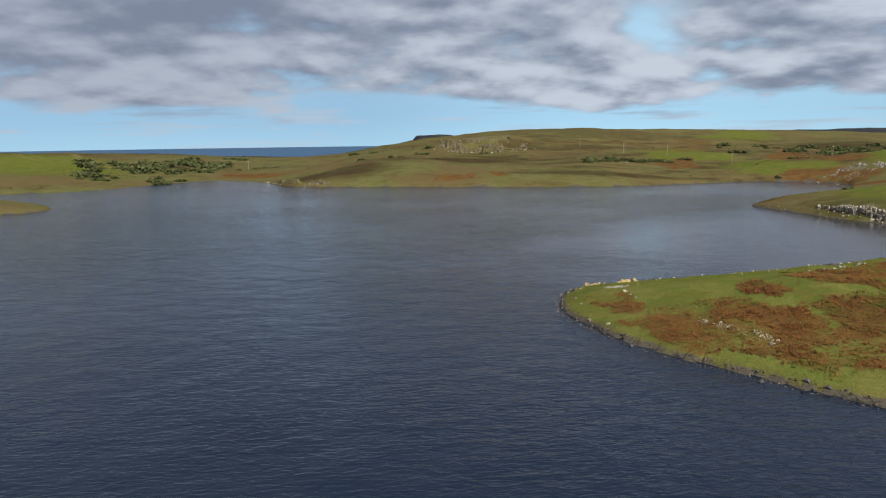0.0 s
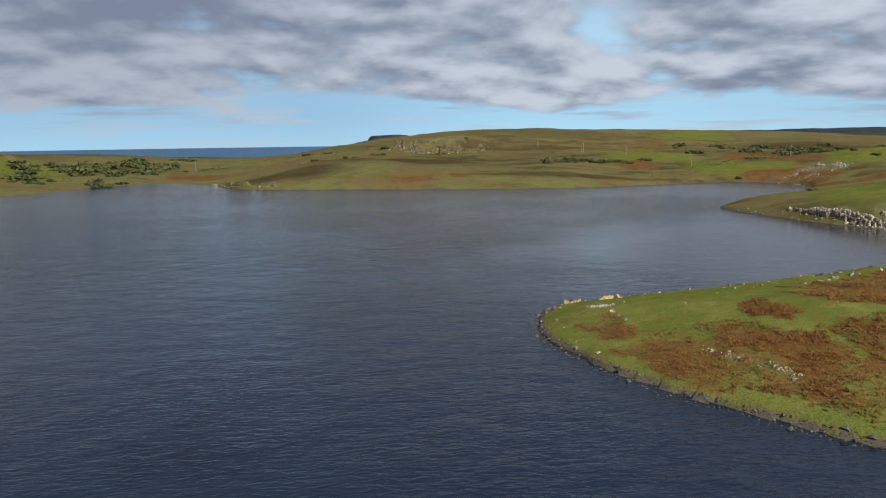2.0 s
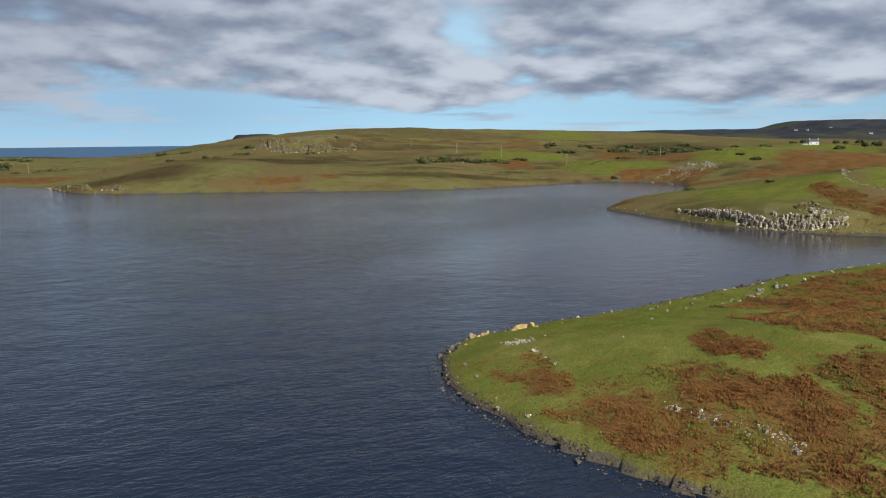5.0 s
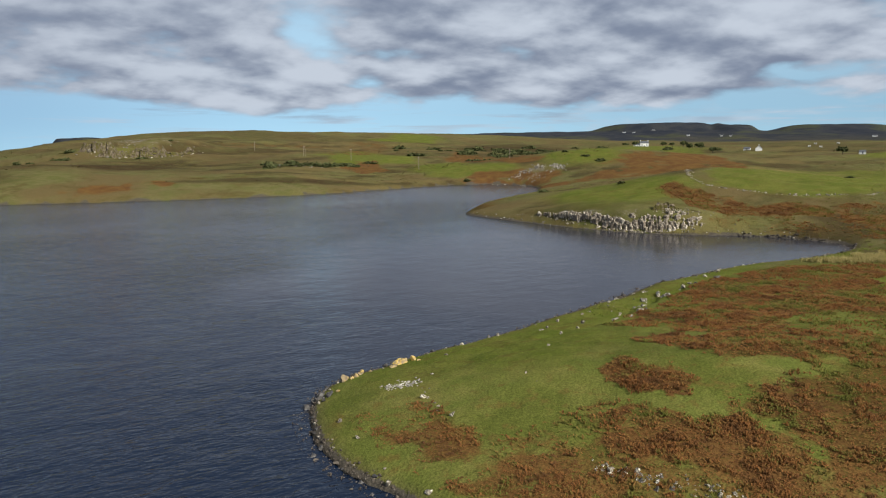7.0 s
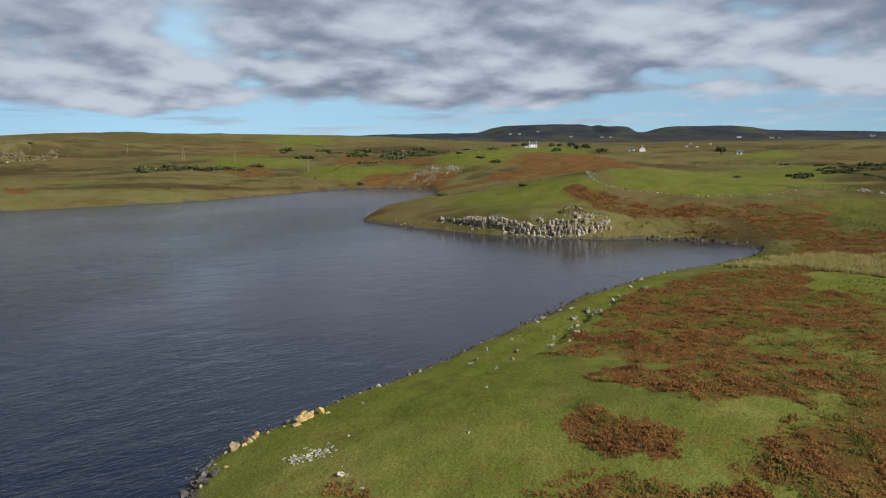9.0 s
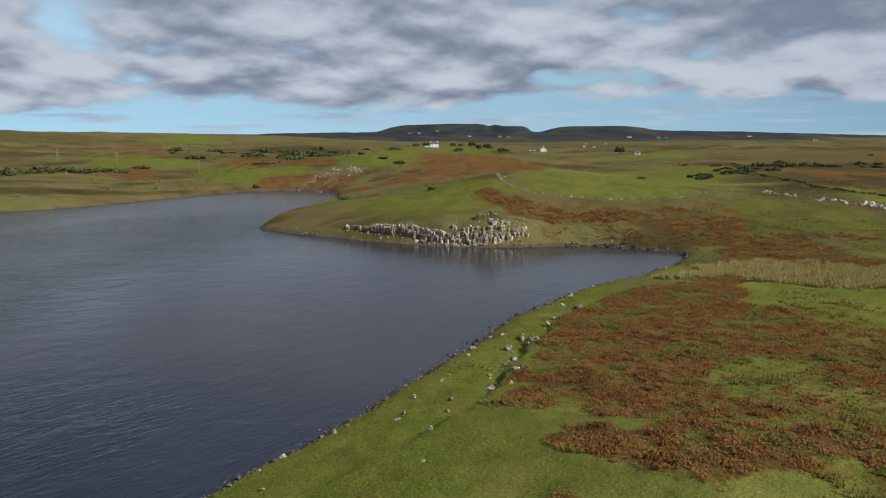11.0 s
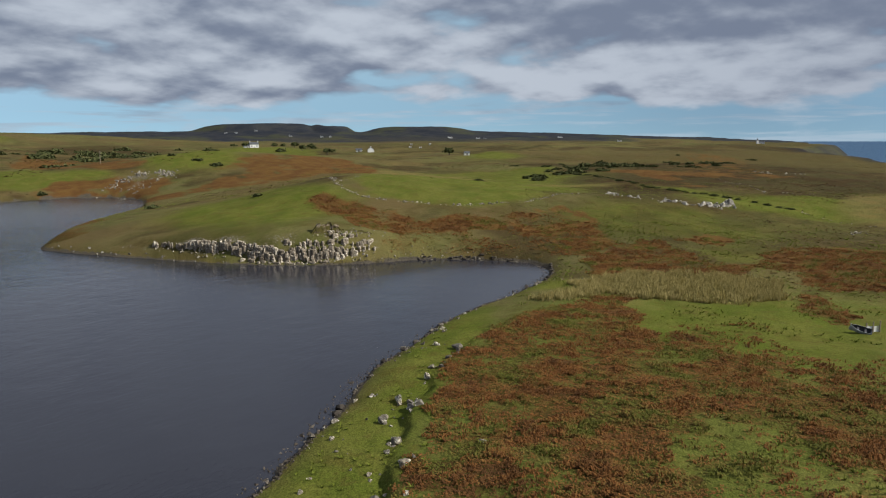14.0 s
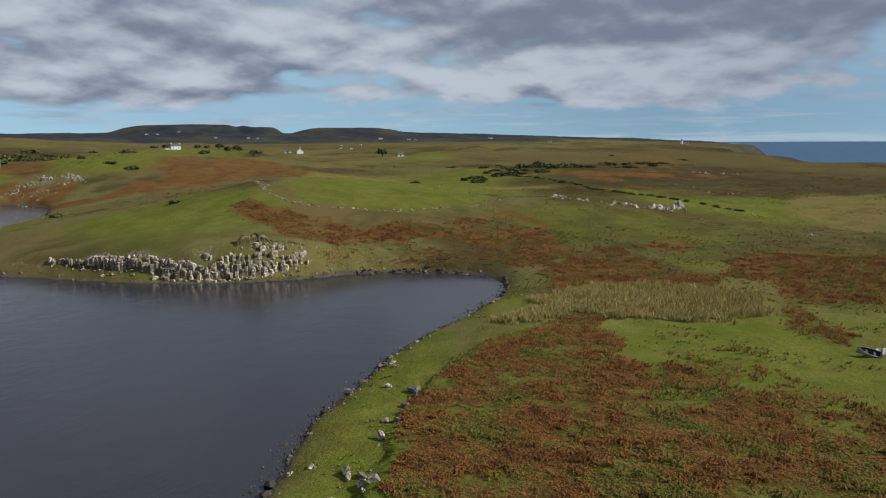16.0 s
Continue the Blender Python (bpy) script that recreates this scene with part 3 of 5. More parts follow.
# where that painted shade and haze lies, by distance and bearing
shade_haze = step(1350, 1750, away) * step(0.55, 0.85, gx / np.maximum(gy, 1)) * step(0.9, 1.0, 1.9 - 0.35 * gx / np.maximum(gy, 1) * step(0, 1, gx))
shade_haze = np.maximum(shade_haze * (0.8 + 0.2 * step(-0.5, 0.2, rough(gx, gy, 200, 3, 19))), step(2300, 2700, away))
turf = step(178, 150, gx + 0.2 * (gy - 110)) * step(150, 130, gy) * step(0, 2, gd)
SCARS = [(137, 251, 140, 240, 1.4), (140, 240, 143.5, 226, 2.0), (143.5, 226, 148, 212, 2.3), (148, 212, 154, 203, 2.6), (154, 203, 161, 195.5, 2.6)]
scar = np.maximum(0.45 * bands(SCARS, gx, gy, 0.5), 0.5 * patches([(66, 736, 24, 46, 85), (258, 412, 12, 14, 30)], gx, gy, 0.6))
stone = np.maximum(np.exp(-(gd / 0.8) ** 2), 0.8 * (gd < 0))
# the coast's edge takes the same dark tone
shade_haze = np.maximum(shade_haze, 0.8 * step(70, 35, shore_distance(LAND, gx, gy)))
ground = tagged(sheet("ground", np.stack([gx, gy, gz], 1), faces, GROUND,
                      (("lush", lush), ("dry", dry), ("heath_shade", heath_shade), ("bracken", fern), ("stone", stone), ("shade_haze", shade_haze), ("turf", turf), ("scar", scar), ("litter", step(160, 130, gx) * step(48, 66, gx)))),
                "rolling moorland of green grass, rusty bracken and brown heather", "ground", kind="structure")

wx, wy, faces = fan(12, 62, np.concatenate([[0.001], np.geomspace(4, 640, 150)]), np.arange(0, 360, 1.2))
# far water evened out with distance, for a brighter reflection
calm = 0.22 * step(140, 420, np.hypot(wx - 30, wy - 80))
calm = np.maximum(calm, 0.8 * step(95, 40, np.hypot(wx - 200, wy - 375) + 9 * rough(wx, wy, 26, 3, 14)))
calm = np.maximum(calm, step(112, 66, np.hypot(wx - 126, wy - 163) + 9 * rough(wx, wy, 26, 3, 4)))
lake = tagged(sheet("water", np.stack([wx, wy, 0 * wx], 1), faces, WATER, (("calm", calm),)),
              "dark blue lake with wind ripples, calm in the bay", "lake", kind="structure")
sx, sy, faces = fan(12, 62, np.geomspace(700, 4960, 40), np.arange(0, 360, 2.0))
sea = tagged(sheet("water", np.stack([sx, sy, 0 * sx - 20], 1), faces, SEA), "deep blue open sea beyond the coast", "sea", kind="structure")


# ---- shapes ----
rng = np.random.default_rng(7)


def part(name, me, material, parent=None, label="", m=None):
    """Links a bmesh or mesh as one object, under a thing or a part."""
    if isinstance(me, bmesh.types.BMesh):
        data = bpy.data.meshes.new(name)
        me.to_mesh(data)
        me.free()
        me = data
    if material is not None and not me.materials:
        me.materials.append(material)
    ob = new(name, me)
    ob.parent = parent
    if m is not None:
        ob.matrix_basis = m
    return tagged(ob, label)


def thing(name, m, label, category, group="", kind=""):
    ob = new(name)
    ob.empty_display_size = 0.3
    ob.matrix_basis = m
    return tagged(ob, label, category, group, kind)


def height(x, y):
    return float(ground_level(np.array([float(x)]), np.array([float(y)]))[0][0])


def rock_mesh(seed, detail=2, cuts=9, tall=1.0, name="rock"):
    """A weathered block: a ball cut by planes and roughened, about 1 m across, its foot at z = 0."""
    r = random.Random(seed)
    bm = bmesh.new()
    bmesh.ops.create_icosphere(bm, subdivisions=detail, radius=0.62)
    planes = []
    for _ in range(cuts):
        n = Vector((r.gauss(0, 1), r.gauss(0, 1), r.gauss(0, 0.7))).normalized()
        planes.append((n, r.uniform(0.19, 0.44)))
    for v in bm.verts:
        for n, d in planes:
            over = v.co.dot(n) - d
            if over > 0:
                v.co -= n * over
        v.co += v.co.normalized() * 0.09 * noise.noise(v.co * 3.3 + Vector((seed, 0, 0)))
        v.co.z = max(v.co.z, -0.32) * tall
    for v in bm.verts:
        v.co.z += 0.32 * tall
    me = bpy.data.meshes.new(name)
    bm.to_mesh(me)
    bm.free()
    return me


def spray(name, base, faces, places, material, tints=None, sharp=True):
    """One mesh of many copies of a small shape. places: rows of x, y, z, scale, scale up, turn, lean."""
    base, places = np.asarray(base, float), np.asarray(places, float)
    n, k = len(places), len(base)
    c, s = np.cos(places[:, 5])[:, None], np.sin(places[:, 5])[:, None]
    bx, by, bz = (base[None, :, i] for i in range(3))
    bx, bz = bx * np.cos(places[:, 6])[:, None] + bz * np.sin(places[:, 6])[:, None], bz * np.cos(places[:, 6])[:, None] - bx * np.sin(places[:, 6])[:, None]
    w, h = places[:, 3][:, None], places[:, 4][:, None]
    x, y = (bx * c - by * s) * w + places[:, 0][:, None], (bx * s + by * c) * w + places[:, 1][:, None]
    z = bz * h + places[:, 2][:, None]
    verts = np.stack([x, y, z], -1).reshape(-1, 3)
    faces = np.asarray(faces)
    allf = (faces[None] + (np.arange(n) * k)[:, None, None]).reshape(-1, faces.shape[1])
    tints = rng.random(n) if tints is None else tints
    layers = (("tint", np.repeat(tints, k)), ("tip", np.tile((base[:, 2] - base[:, 2].min()) / max(np.ptp(base[:, 2]), 1e-6), n)))
    ob = sheet(name, verts, allf, material, layers)
    if sharp:
        ob.data.polygons.foreach_set("use_smooth", np.zeros(len(ob.data.polygons), bool))
    return ob


def plain_stone(seed):
    """The corners and triangles of a small stone."""
    me = rock_mesh(seed, 1, 6, 0.7)
    v = np.array([q.co[:] for q in me.vertices])
    f = np.array([p.vertices[:] for p in me.polygons])
    bpy.data.meshes.remove(me)
    return v, f


# ---- materials of the things ----
def rock_material(name, pale, dark, lichen, amount, wet=0.0):
    m, t, b = surface(name, 0.85 - 0.5 * wet)
    v = where_on(t)
    who = t.nodes.new("ShaderNodeObjectInfo").outputs["Random"]
    mid, fine = grain(t, v, 2.2, 5, 0.65), grain(t, v, 14, 4, 0.7)
    col = blend(t, spread(t, mid, 0.32, 0.62), dark, pale)
    col = blend(t, spread(t, fine, 0.35, 0.7, 0.0, 0.45), col, (0.10, 0.095, 0.085))
    col = blend(t, spread(t, sums(t, "ADD", grain(t, v, 3.7, 4, 0.6), sums(t, "MULTIPLY", who, 0.12)), 0.66 - amount, 0.74 - amount), col, lichen)
    n = node(t, "ShaderNodeHueSaturation")
    t.links.new(sums(t, "ADD", 0.72, sums(t, "MULTIPLY", who, 0.5)), n.inputs["Value"])
    t.links.new(col, n.inputs["Color"])
    t.links.new(n.outputs[0], b.inputs["Base Color"])
    bumped(t, b, sums(t, "ADD", mid, sums(t, "MULTIPLY", fine, 0.4)), 0.7, 0.08)
    return m


def leaf_material(name, stops, rough_=0.75):
    """Plants: the colour follows each clump's tint, which bushes take darker low down."""
    m, t, b = surface(name, rough_)
    b.inputs["Specular IOR Level"].default_value = 0.05
    ramp = t.nodes.new("ShaderNodeValToRGB")
    while len(ramp.color_ramp.elements) < len(stops):
        ramp.color_ramp.elements.new(0.5)
    for e, (at_, c) in zip(ramp.color_ramp.elements, stops):
        e.position, e.color = at_, (*c, 1)
    v = where_on(t)
    t.links.new(sums(t, "ADD", sums(t, "MULTIPLY", kept(t, "tint"), 0.75), sums(t, "MULTIPLY", grain(t, v, 0.25, 3, 0.6), 0.3)), ramp.inputs[0])
    t.links.new(ramp.outputs[0], b.inputs["Base Color"])
    return m


def paint(name, colour, roughness=0.7, wear=0.15, scale=6.0, metal=0.0):
    m, t, b = surface(name, roughness)
    b.inputs["Metallic"].default_value = metal
    v = where_on(t)
    n = grain(t, v, scale, 5, 0.65)
    t.links.new(blend(t, spread(t, n, 0.35, 0.7, 0.0, 1.0), colour, tuple(q * (1 - 2.2 * wear) for q in colour)), b.inputs["Base Color"])
    bumped(t, b, n, 0.3, 0.02)
    return m


PALE_ROCK = rock_material("pale_rock", (0.28, 0.235, 0.165), (0.085, 0.066, 0.046), (0.50, 0.45, 0.345), 0.06)
WHITE_ROCK = rock_material("white_lichened_rock", (0.40, 0.36, 0.30), (0.15, 0.125, 0.10), (0.60, 0.56, 0.48), 0.06)
GREY_ROCK = rock_material("grey_rock", (0.20, 0.170, 0.128), (0.060, 0.048, 0.036), (0.42, 0.385, 0.31), 0.05)
GOLD_ROCK = rock_material("lichened_rock", (0.40, 0.29, 0.14), (0.22, 0.16, 0.09), (0.46, 0.31, 0.08), 0.12)
WET_ROCK = rock_material("wet_rock", (0.075, 0.065, 0.058), (0.028, 0.025, 0.023), (0.16, 0.14, 0.12), -0.04, 0.6)
BRACKEN = leaf_material("bracken_fronds", [(0.0, (0.080, 0.042, 0.019)), (0.3, (0.138, 0.064, 0.023)), (0.5, (0.206, 0.087, 0.028)), (0.68, (0.175, 0.108, 0.032)), (0.8, (0.122, 0.112, 0.025)), (1.0, (0.100, 0.114, 0.020))])
GRASS = leaf_material("grass_blades", [(0.0, (0.088, 0.108, 0.015)), (0.4, (0.126, 0.148, 0.022)), (0.75, (0.160, 0.162, 0.032)), (1.0, (0.182, 0.155, 0.042))])
REED = leaf_material("dry_reeds", [(0.0, (0.15, 0.135, 0.045)), (0.4, (0.30, 0.245, 0.090)), (1.0, (0.46, 0.38, 0.17))])
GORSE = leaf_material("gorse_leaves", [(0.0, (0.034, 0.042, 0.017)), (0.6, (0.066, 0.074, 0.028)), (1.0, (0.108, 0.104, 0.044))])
BARK = paint("bark", (0.12, 0.095, 0.07), 0.9, 0.2)
WHITEWASH, SLATE = paint("whitewash", (0.82, 0.81, 0.78), 0.8, 0.05, 1.5), paint("slate", (0.10, 0.105, 0.115), 0.6, 0.2, 3.0)
GLASS_DARK = paint("window_glass", (0.03, 0.035, 0.045), 0.08, 0.0)
OLD_WOOD, WHITE_BOARD = paint("weathered_wood", (0.28, 0.23, 0.17), 0.85, 0.2, 9.0), paint("white_board", (0.75, 0.75, 0.72), 0.6, 0.1, 4.0)
HULL_PAINT, HULL_INSIDE = paint("blue_grey_paint", (0.34, 0.36, 0.40), 0.45, 0.15, 3.0), paint("dark_inner_wood", (0.030, 0.030, 0.036), 0.7, 0.1, 5.0)
BLACK_PAINT = paint("black_paint", (0.03, 0.03, 0.03), 0.4, 0.1)

# ---- boulders ----
ROCKS = [rock_mesh(100 + k, 3 if k < 6 else 2, 11 + k % 5, (0.75, 0.9, 1.1, 0.65)[k % 4]) for k in range(14)]
ROCK_SETS = {}


def rock_of(k, material):
    """Rock shape k in that material (shared)."""
    key = (k % len(ROCKS), material.name)
    if key not in ROCK_SETS:
        me = ROCKS[key[0]].copy()
        me.materials.clear()
        me.materials.append(material)
        ROCK_SETS[key] = me
    return ROCK_SETS[key]


def stone_pose(x, y, z, size, r, squat=1.0):
    turn = Euler((r.uniform(-0.25, 0.25), r.uniform(-0.25, 0.25), r.uniform(0, 6.28)))
    return Matrix.LocRotScale((x, y, z - 0.16 * size), turn, (size * r.uniform(0.95, 1.6), size * r.uniform(0.75, 1.15), size * squat * r.uniform(0.8, 1.3)))


def boulders(rows, material, label, group, name="boulder", seed=1, bulk=0.8):
    r = random.Random(seed)
    rows = np.array(rows, float)
    levels = np.maximum(ground_level(rows[:, 0], rows[:, 1])[0], -0.35)
    for (x, y, size), z in zip(rows, levels):
        ob = part(name, rock_of(r.randrange(14), material), None, m=stone_pose(x, y, z, bulk * size, r))
        tagged(ob, label, "boulder", group)


BANK_BOULDERS = [(98.3, 137.9, 1.4), (107.1, 140.0, 1.5), (103.2, 138.6, 1.2), (107.9, 143.4, 1.0), (95.3, 136.5, 0.9), (98.6, 136.7, 0.8), (89.0, 135.9, 1.0),
                 (88.0, 132.8, 1.0), (84.9, 134.8, 1.1), (115.1, 148.0, 0.7), (114.5, 146.4, 0.8), (107.9, 145.4, 0.6), (103.9, 144.8, 0.4), (105.9, 144.3, 0.4),
                 (116, 147.6, 0.8), (89.1, 139.4, 0.9), (88.5, 135.5, 0.7), (83.9, 134.1, 1.1), (80.2, 130.1, 1.4), (77.5, 128.9, 0.6), (75.9, 126.1, 1.2),
                 (82.8, 138.9, 0.9), (73.9, 128.0, 0.6), (70.5, 124.8, 1.2), (77.9, 135.2, 0.5), (76.0, 133.0, 0.4)]
GREEN_BOULDERS = [(63.9, 124.2, 0.8), (63.1, 128.7, 0.8), (71.3, 131.8, 0.7), (69.0, 130.6, 0.8), (82.0, 122.2, 0.9), (69.7, 124.1, 1.1), (75.3, 125.7, 1.0),
                  (58.8, 125.3, 0.7), (57.5, 124.8, 0.8), (73.3, 127.4, 0.5), (61.5, 122.2, 0.7), (51.0, 114.0, 0.5), (41.7, 122.1, 0.6), (31.5, 107.5, 0.9),
                  (56.6, 119.1, 0.5), (41.6, 104.9, 0.4), (35.6, 113.9, 0.5), (41.2, 102.5, 0.4), (31.6, 101.9, 0.7), (23.5, 109, 0.5), (23.6, 104.6, 0.5)]
GOLD_BOULDERS = [(37.0, 123.6, 1.3), (36.3, 123.0, 1.5), (35.5, 122.6, 1.2), (37.9, 123.3, 1.0), (38.3, 122.6, 0.8), (34.9, 122.0, 1.1), (34.3, 121.5, 0.9), (36.6, 124.1, 1.2), (28.0, 120.6, 1.6), (29.6, 121.2, 1.0),
                 (30.4, 121.8, 0.9), (30.9, 122.3, 0.7), (31.8, 121.9, 0.6), (29.0, 120.5, 0.7), (26.2, 117.2, 0.7)]
boulders(BANK_BOULDERS[::2], PALE_ROCK, "pale grey weathered boulder half sunk in the grassy bank", "boulders on the bank", seed=3, bulk=1.0)
boulders(BANK_BOULDERS[1::2], GREY_ROCK, "brown-grey weathered boulder half sunk in the grassy bank", "boulders on the bank", seed=13, bulk=1.0)
boulders([(87.9, 133.6, 1.7), (89.0, 134.4, 1.2)], GREY_ROCK, "large dark grey boulder in a hollow of the grass", "boulders on the bank", seed=4, bulk=1.0)
r = random.Random(77)
boulders([(x + r.gauss(0, 1.1), y + r.gauss(0, 0.9), size * r.uniform(0.3, 0.6)) for x, y, size in BANK_BOULDERS for _ in range(2)], GREY_ROCK, "small grey stone beside a boulder on the bank", "small stones on the bank", seed=14)
boulders(GREEN_BOULDERS, PALE_ROCK, "small whitish stone lying in short grass", "stones in the grass", "stone", 5)
boulders(GOLD_BOULDERS, GOLD_ROCK, "boulder crusted with yellow lichen at the water's edge", "yellow lichened boulders", seed=6)


def along(points, gap, jitter, r, lo=-1.0, hi=1.0):
    """Places along a line, about gap apart, off it by lo to hi metres to its left."""
    out = []
    for (ax, ay), (bx, by) in zip(points, points[1:]):
        n = max(1, int(math.hypot(bx - ax, by - ay) / gap))
        dx, dy = (bx - ax) / math.hypot(bx - ax, by - ay), (by - ay) / math.hypot(bx - ax, by - ay)
        for k in range(n):
            u, o = (k + r.random()) / n, r.uniform(lo, hi)
            out.append((ax + (bx - ax) * u - dy * o + r.uniform(-jitter, jitter), ay + (by - ay) * u + dx * o + r.uniform(-jitter, jitter)))
    return out


r = random.Random(21)
edge = SOUTH_SHORE[4:] + BAY_SHORE
shore_rows = [(x, y, min(1.2, 0.36 + r.expovariate(3.6))) for x, y in along(edge[:23], 0.85, 0.25, r, -0.7, 1.3)]
shore_rows_wet = shore_rows
tip_rows = [(24.2 + r.gauss(0, 0.8), 117.6 + r.gauss(0, 0.9), r.uniform(0.5, 1.1)) for _ in range(16)] + [(25.6, 119.6, 0.6), (26.0, 120.2, 0.8), (25.0, 119.4, 0.9), (24.6, 120.6, 0.7)]
boulders(tip_rows + [q for q in shore_rows if q[0] < 62], WET_ROCK, "dark wet stone at the lake's edge", "shore stones", "stone", 8)
shore_rows = [(x, y, min(0.9, 0.25 + r.expovariate(4.5))) for x, y in along(edge[3:26], 2.6, 0.2, r, -1.8, -0.4)]
boulders(shore_rows, PALE_ROCK, "pale rounded stone on the lake shore", "pale shore stones", "stone", 9)
shore_rows = [(x, y, 0.35 + 0.6 * r.random()) for x, y in along([(166, 186.5), (158, 192), (150, 199.5), (143, 211.5), (138, 228), (134, 250), (131, 274)], 2.6, 0.3, r, -1.4, 0.4)]
boulders(shore_rows, GREY_ROCK, "grey stone below the rock face, at the water", "stones under the rock face", "stone", 10)
boulders([(111, 153, 0.9), (110.2, 149.6, 1.0), (97.6, 146.6, 0.9), (127.4, 152.2, 0.8), (137, 154.8, 0.7), (144, 153.4, 0.5), (152, 153.3, 0.5), (29, 78.9, 0.8), (106, 151.5, 0.7)],
         WET_ROCK, "dark boulder standing in shallow water", "boulders in the water", seed=11)

# stones of the bay's shore beyond
far_rows = np.array([q for q in shore_rows_wet if q[0] >= 62] + [(x, y, min(1.3, 0.45 + r.expovariate(3.0))) for x, y in along(BAY_SHORE[10:16], 0.5, 0.3, r, -1.2, 1.0)])
levels = np.maximum(ground_level(far_rows[:, 0], far_rows[:, 1])[0], -0.3)
block, block_faces = plain_stone(311)
n = len(far_rows)
SHORE_STONE = leaf_material("shore_stone", [(0.0, (0.03, 0.026, 0.023)), (0.55, (0.075, 0.062, 0.050)), (0.8, (0.16, 0.14, 0.11)), (1.0, (0.42, 0.39, 0.33))])
tagged(spray("shore_stones", block, block_faces, np.column_stack([far_rows[:, :2], levels - 0.12 * far_rows[:, 2], 0.95 * far_rows[:, 2], 0.8 * far_rows[:, 2], rng.uniform(0, 6.28, n), rng.uniform(-0.3, 0.3, n)]), SHORE_STONE, rng.random(n) ** 1.2),
       "dark and pale stones strewn along the bay's shore", "stones", kind="stuff")

# ---- outcrops: each a thing, its stones the parts ----


def outcrop(line, count, size, tall, spread_, material, label, name="rock_outcrop", seed=1, category="rock", group="rock outcrops", lift=0.0, lean=0.12):
    r = random.Random(seed)
    cx, cy = line[len(line) // 2]
    base = thing(name, pose(cx, cy, height(cx, cy)), label, category, group)
    total = [math.hypot(b[0] - a[0], b[1] - a[1]) for a, b in zip(line, line[1:])]
    rows = []
    for _ in range(count):
        u = r.random() * sum(total)
        k = 0
        while k < len(total) - 1 and u > total[k]:
            u -= total[k]
            k += 1
        (ax, ay), (bx, by) = line[k], line[k + 1]
        rows.append((ax + (bx - ax) * u / total[k] + r.gauss(0, spread_), ay + (by - ay) * u / total[k] + r.gauss(0, spread_)))
    rows = np.array(rows)
    levels = ground_level(rows[:, 0], rows[:, 1])[0]
    inv = base.matrix_basis.inverted()
    for (x, y), z in zip(rows, levels):
        s = 0.72 * size * r.choice((0.45, 0.6, 0.75, 0.9, 1.0, 1.35))
        m = Matrix.LocRotScale((x, y, max(z, -0.1) - 0.30 * s * tall + lift), Euler((r.gauss(0, lean), r.gauss(0, lean), r.uniform(0, 6.28))),
                               (s * r.uniform(0.8, 1.2), s * r.uniform(0.8, 1.2), s * tall * r.uniform(0.7, 1.2)))
        part("stone", rock_of(r.randrange(14), material), None, base, m=inv @ m)
    return base


FACE = [(x, y) for y, x in zip(CLIFF[0][-2:0:-1], CLIFF[1][-2:0:-1])]
FRONT, BACK, FOOT = (-0.1, 0.38, 1.1, 0.1), (0.6, 0.5, 1.2, 0.16), (-1.6, 0.8, 1.1, 0.0)
FACE_TIERS = [((-0.1, 0.5, 0.8, 0.2),), (FRONT, BACK), (FRONT, BACK), (FRONT, BACK, FOOT), (FRONT, BACK, FOOT), (FRONT, BACK, FOOT, (2.4, 0.9, 1.2, 0.1)), (FRONT, BACK, FOOT, (2.2, 0.8, 1.2, 0.1)),
              (FRONT, BACK, (2.2, 0.8, 1.2, 0.1), (4.2, 0.7, 1.3, 0.1), (5.6, 0.8, 1.2, 0.1)), ((-0.1, 0.9, 0.8, 0.1), (1.6, 1.0, 1.0, 0.05), (3.6, 1.1, 1.0, 0.1))]







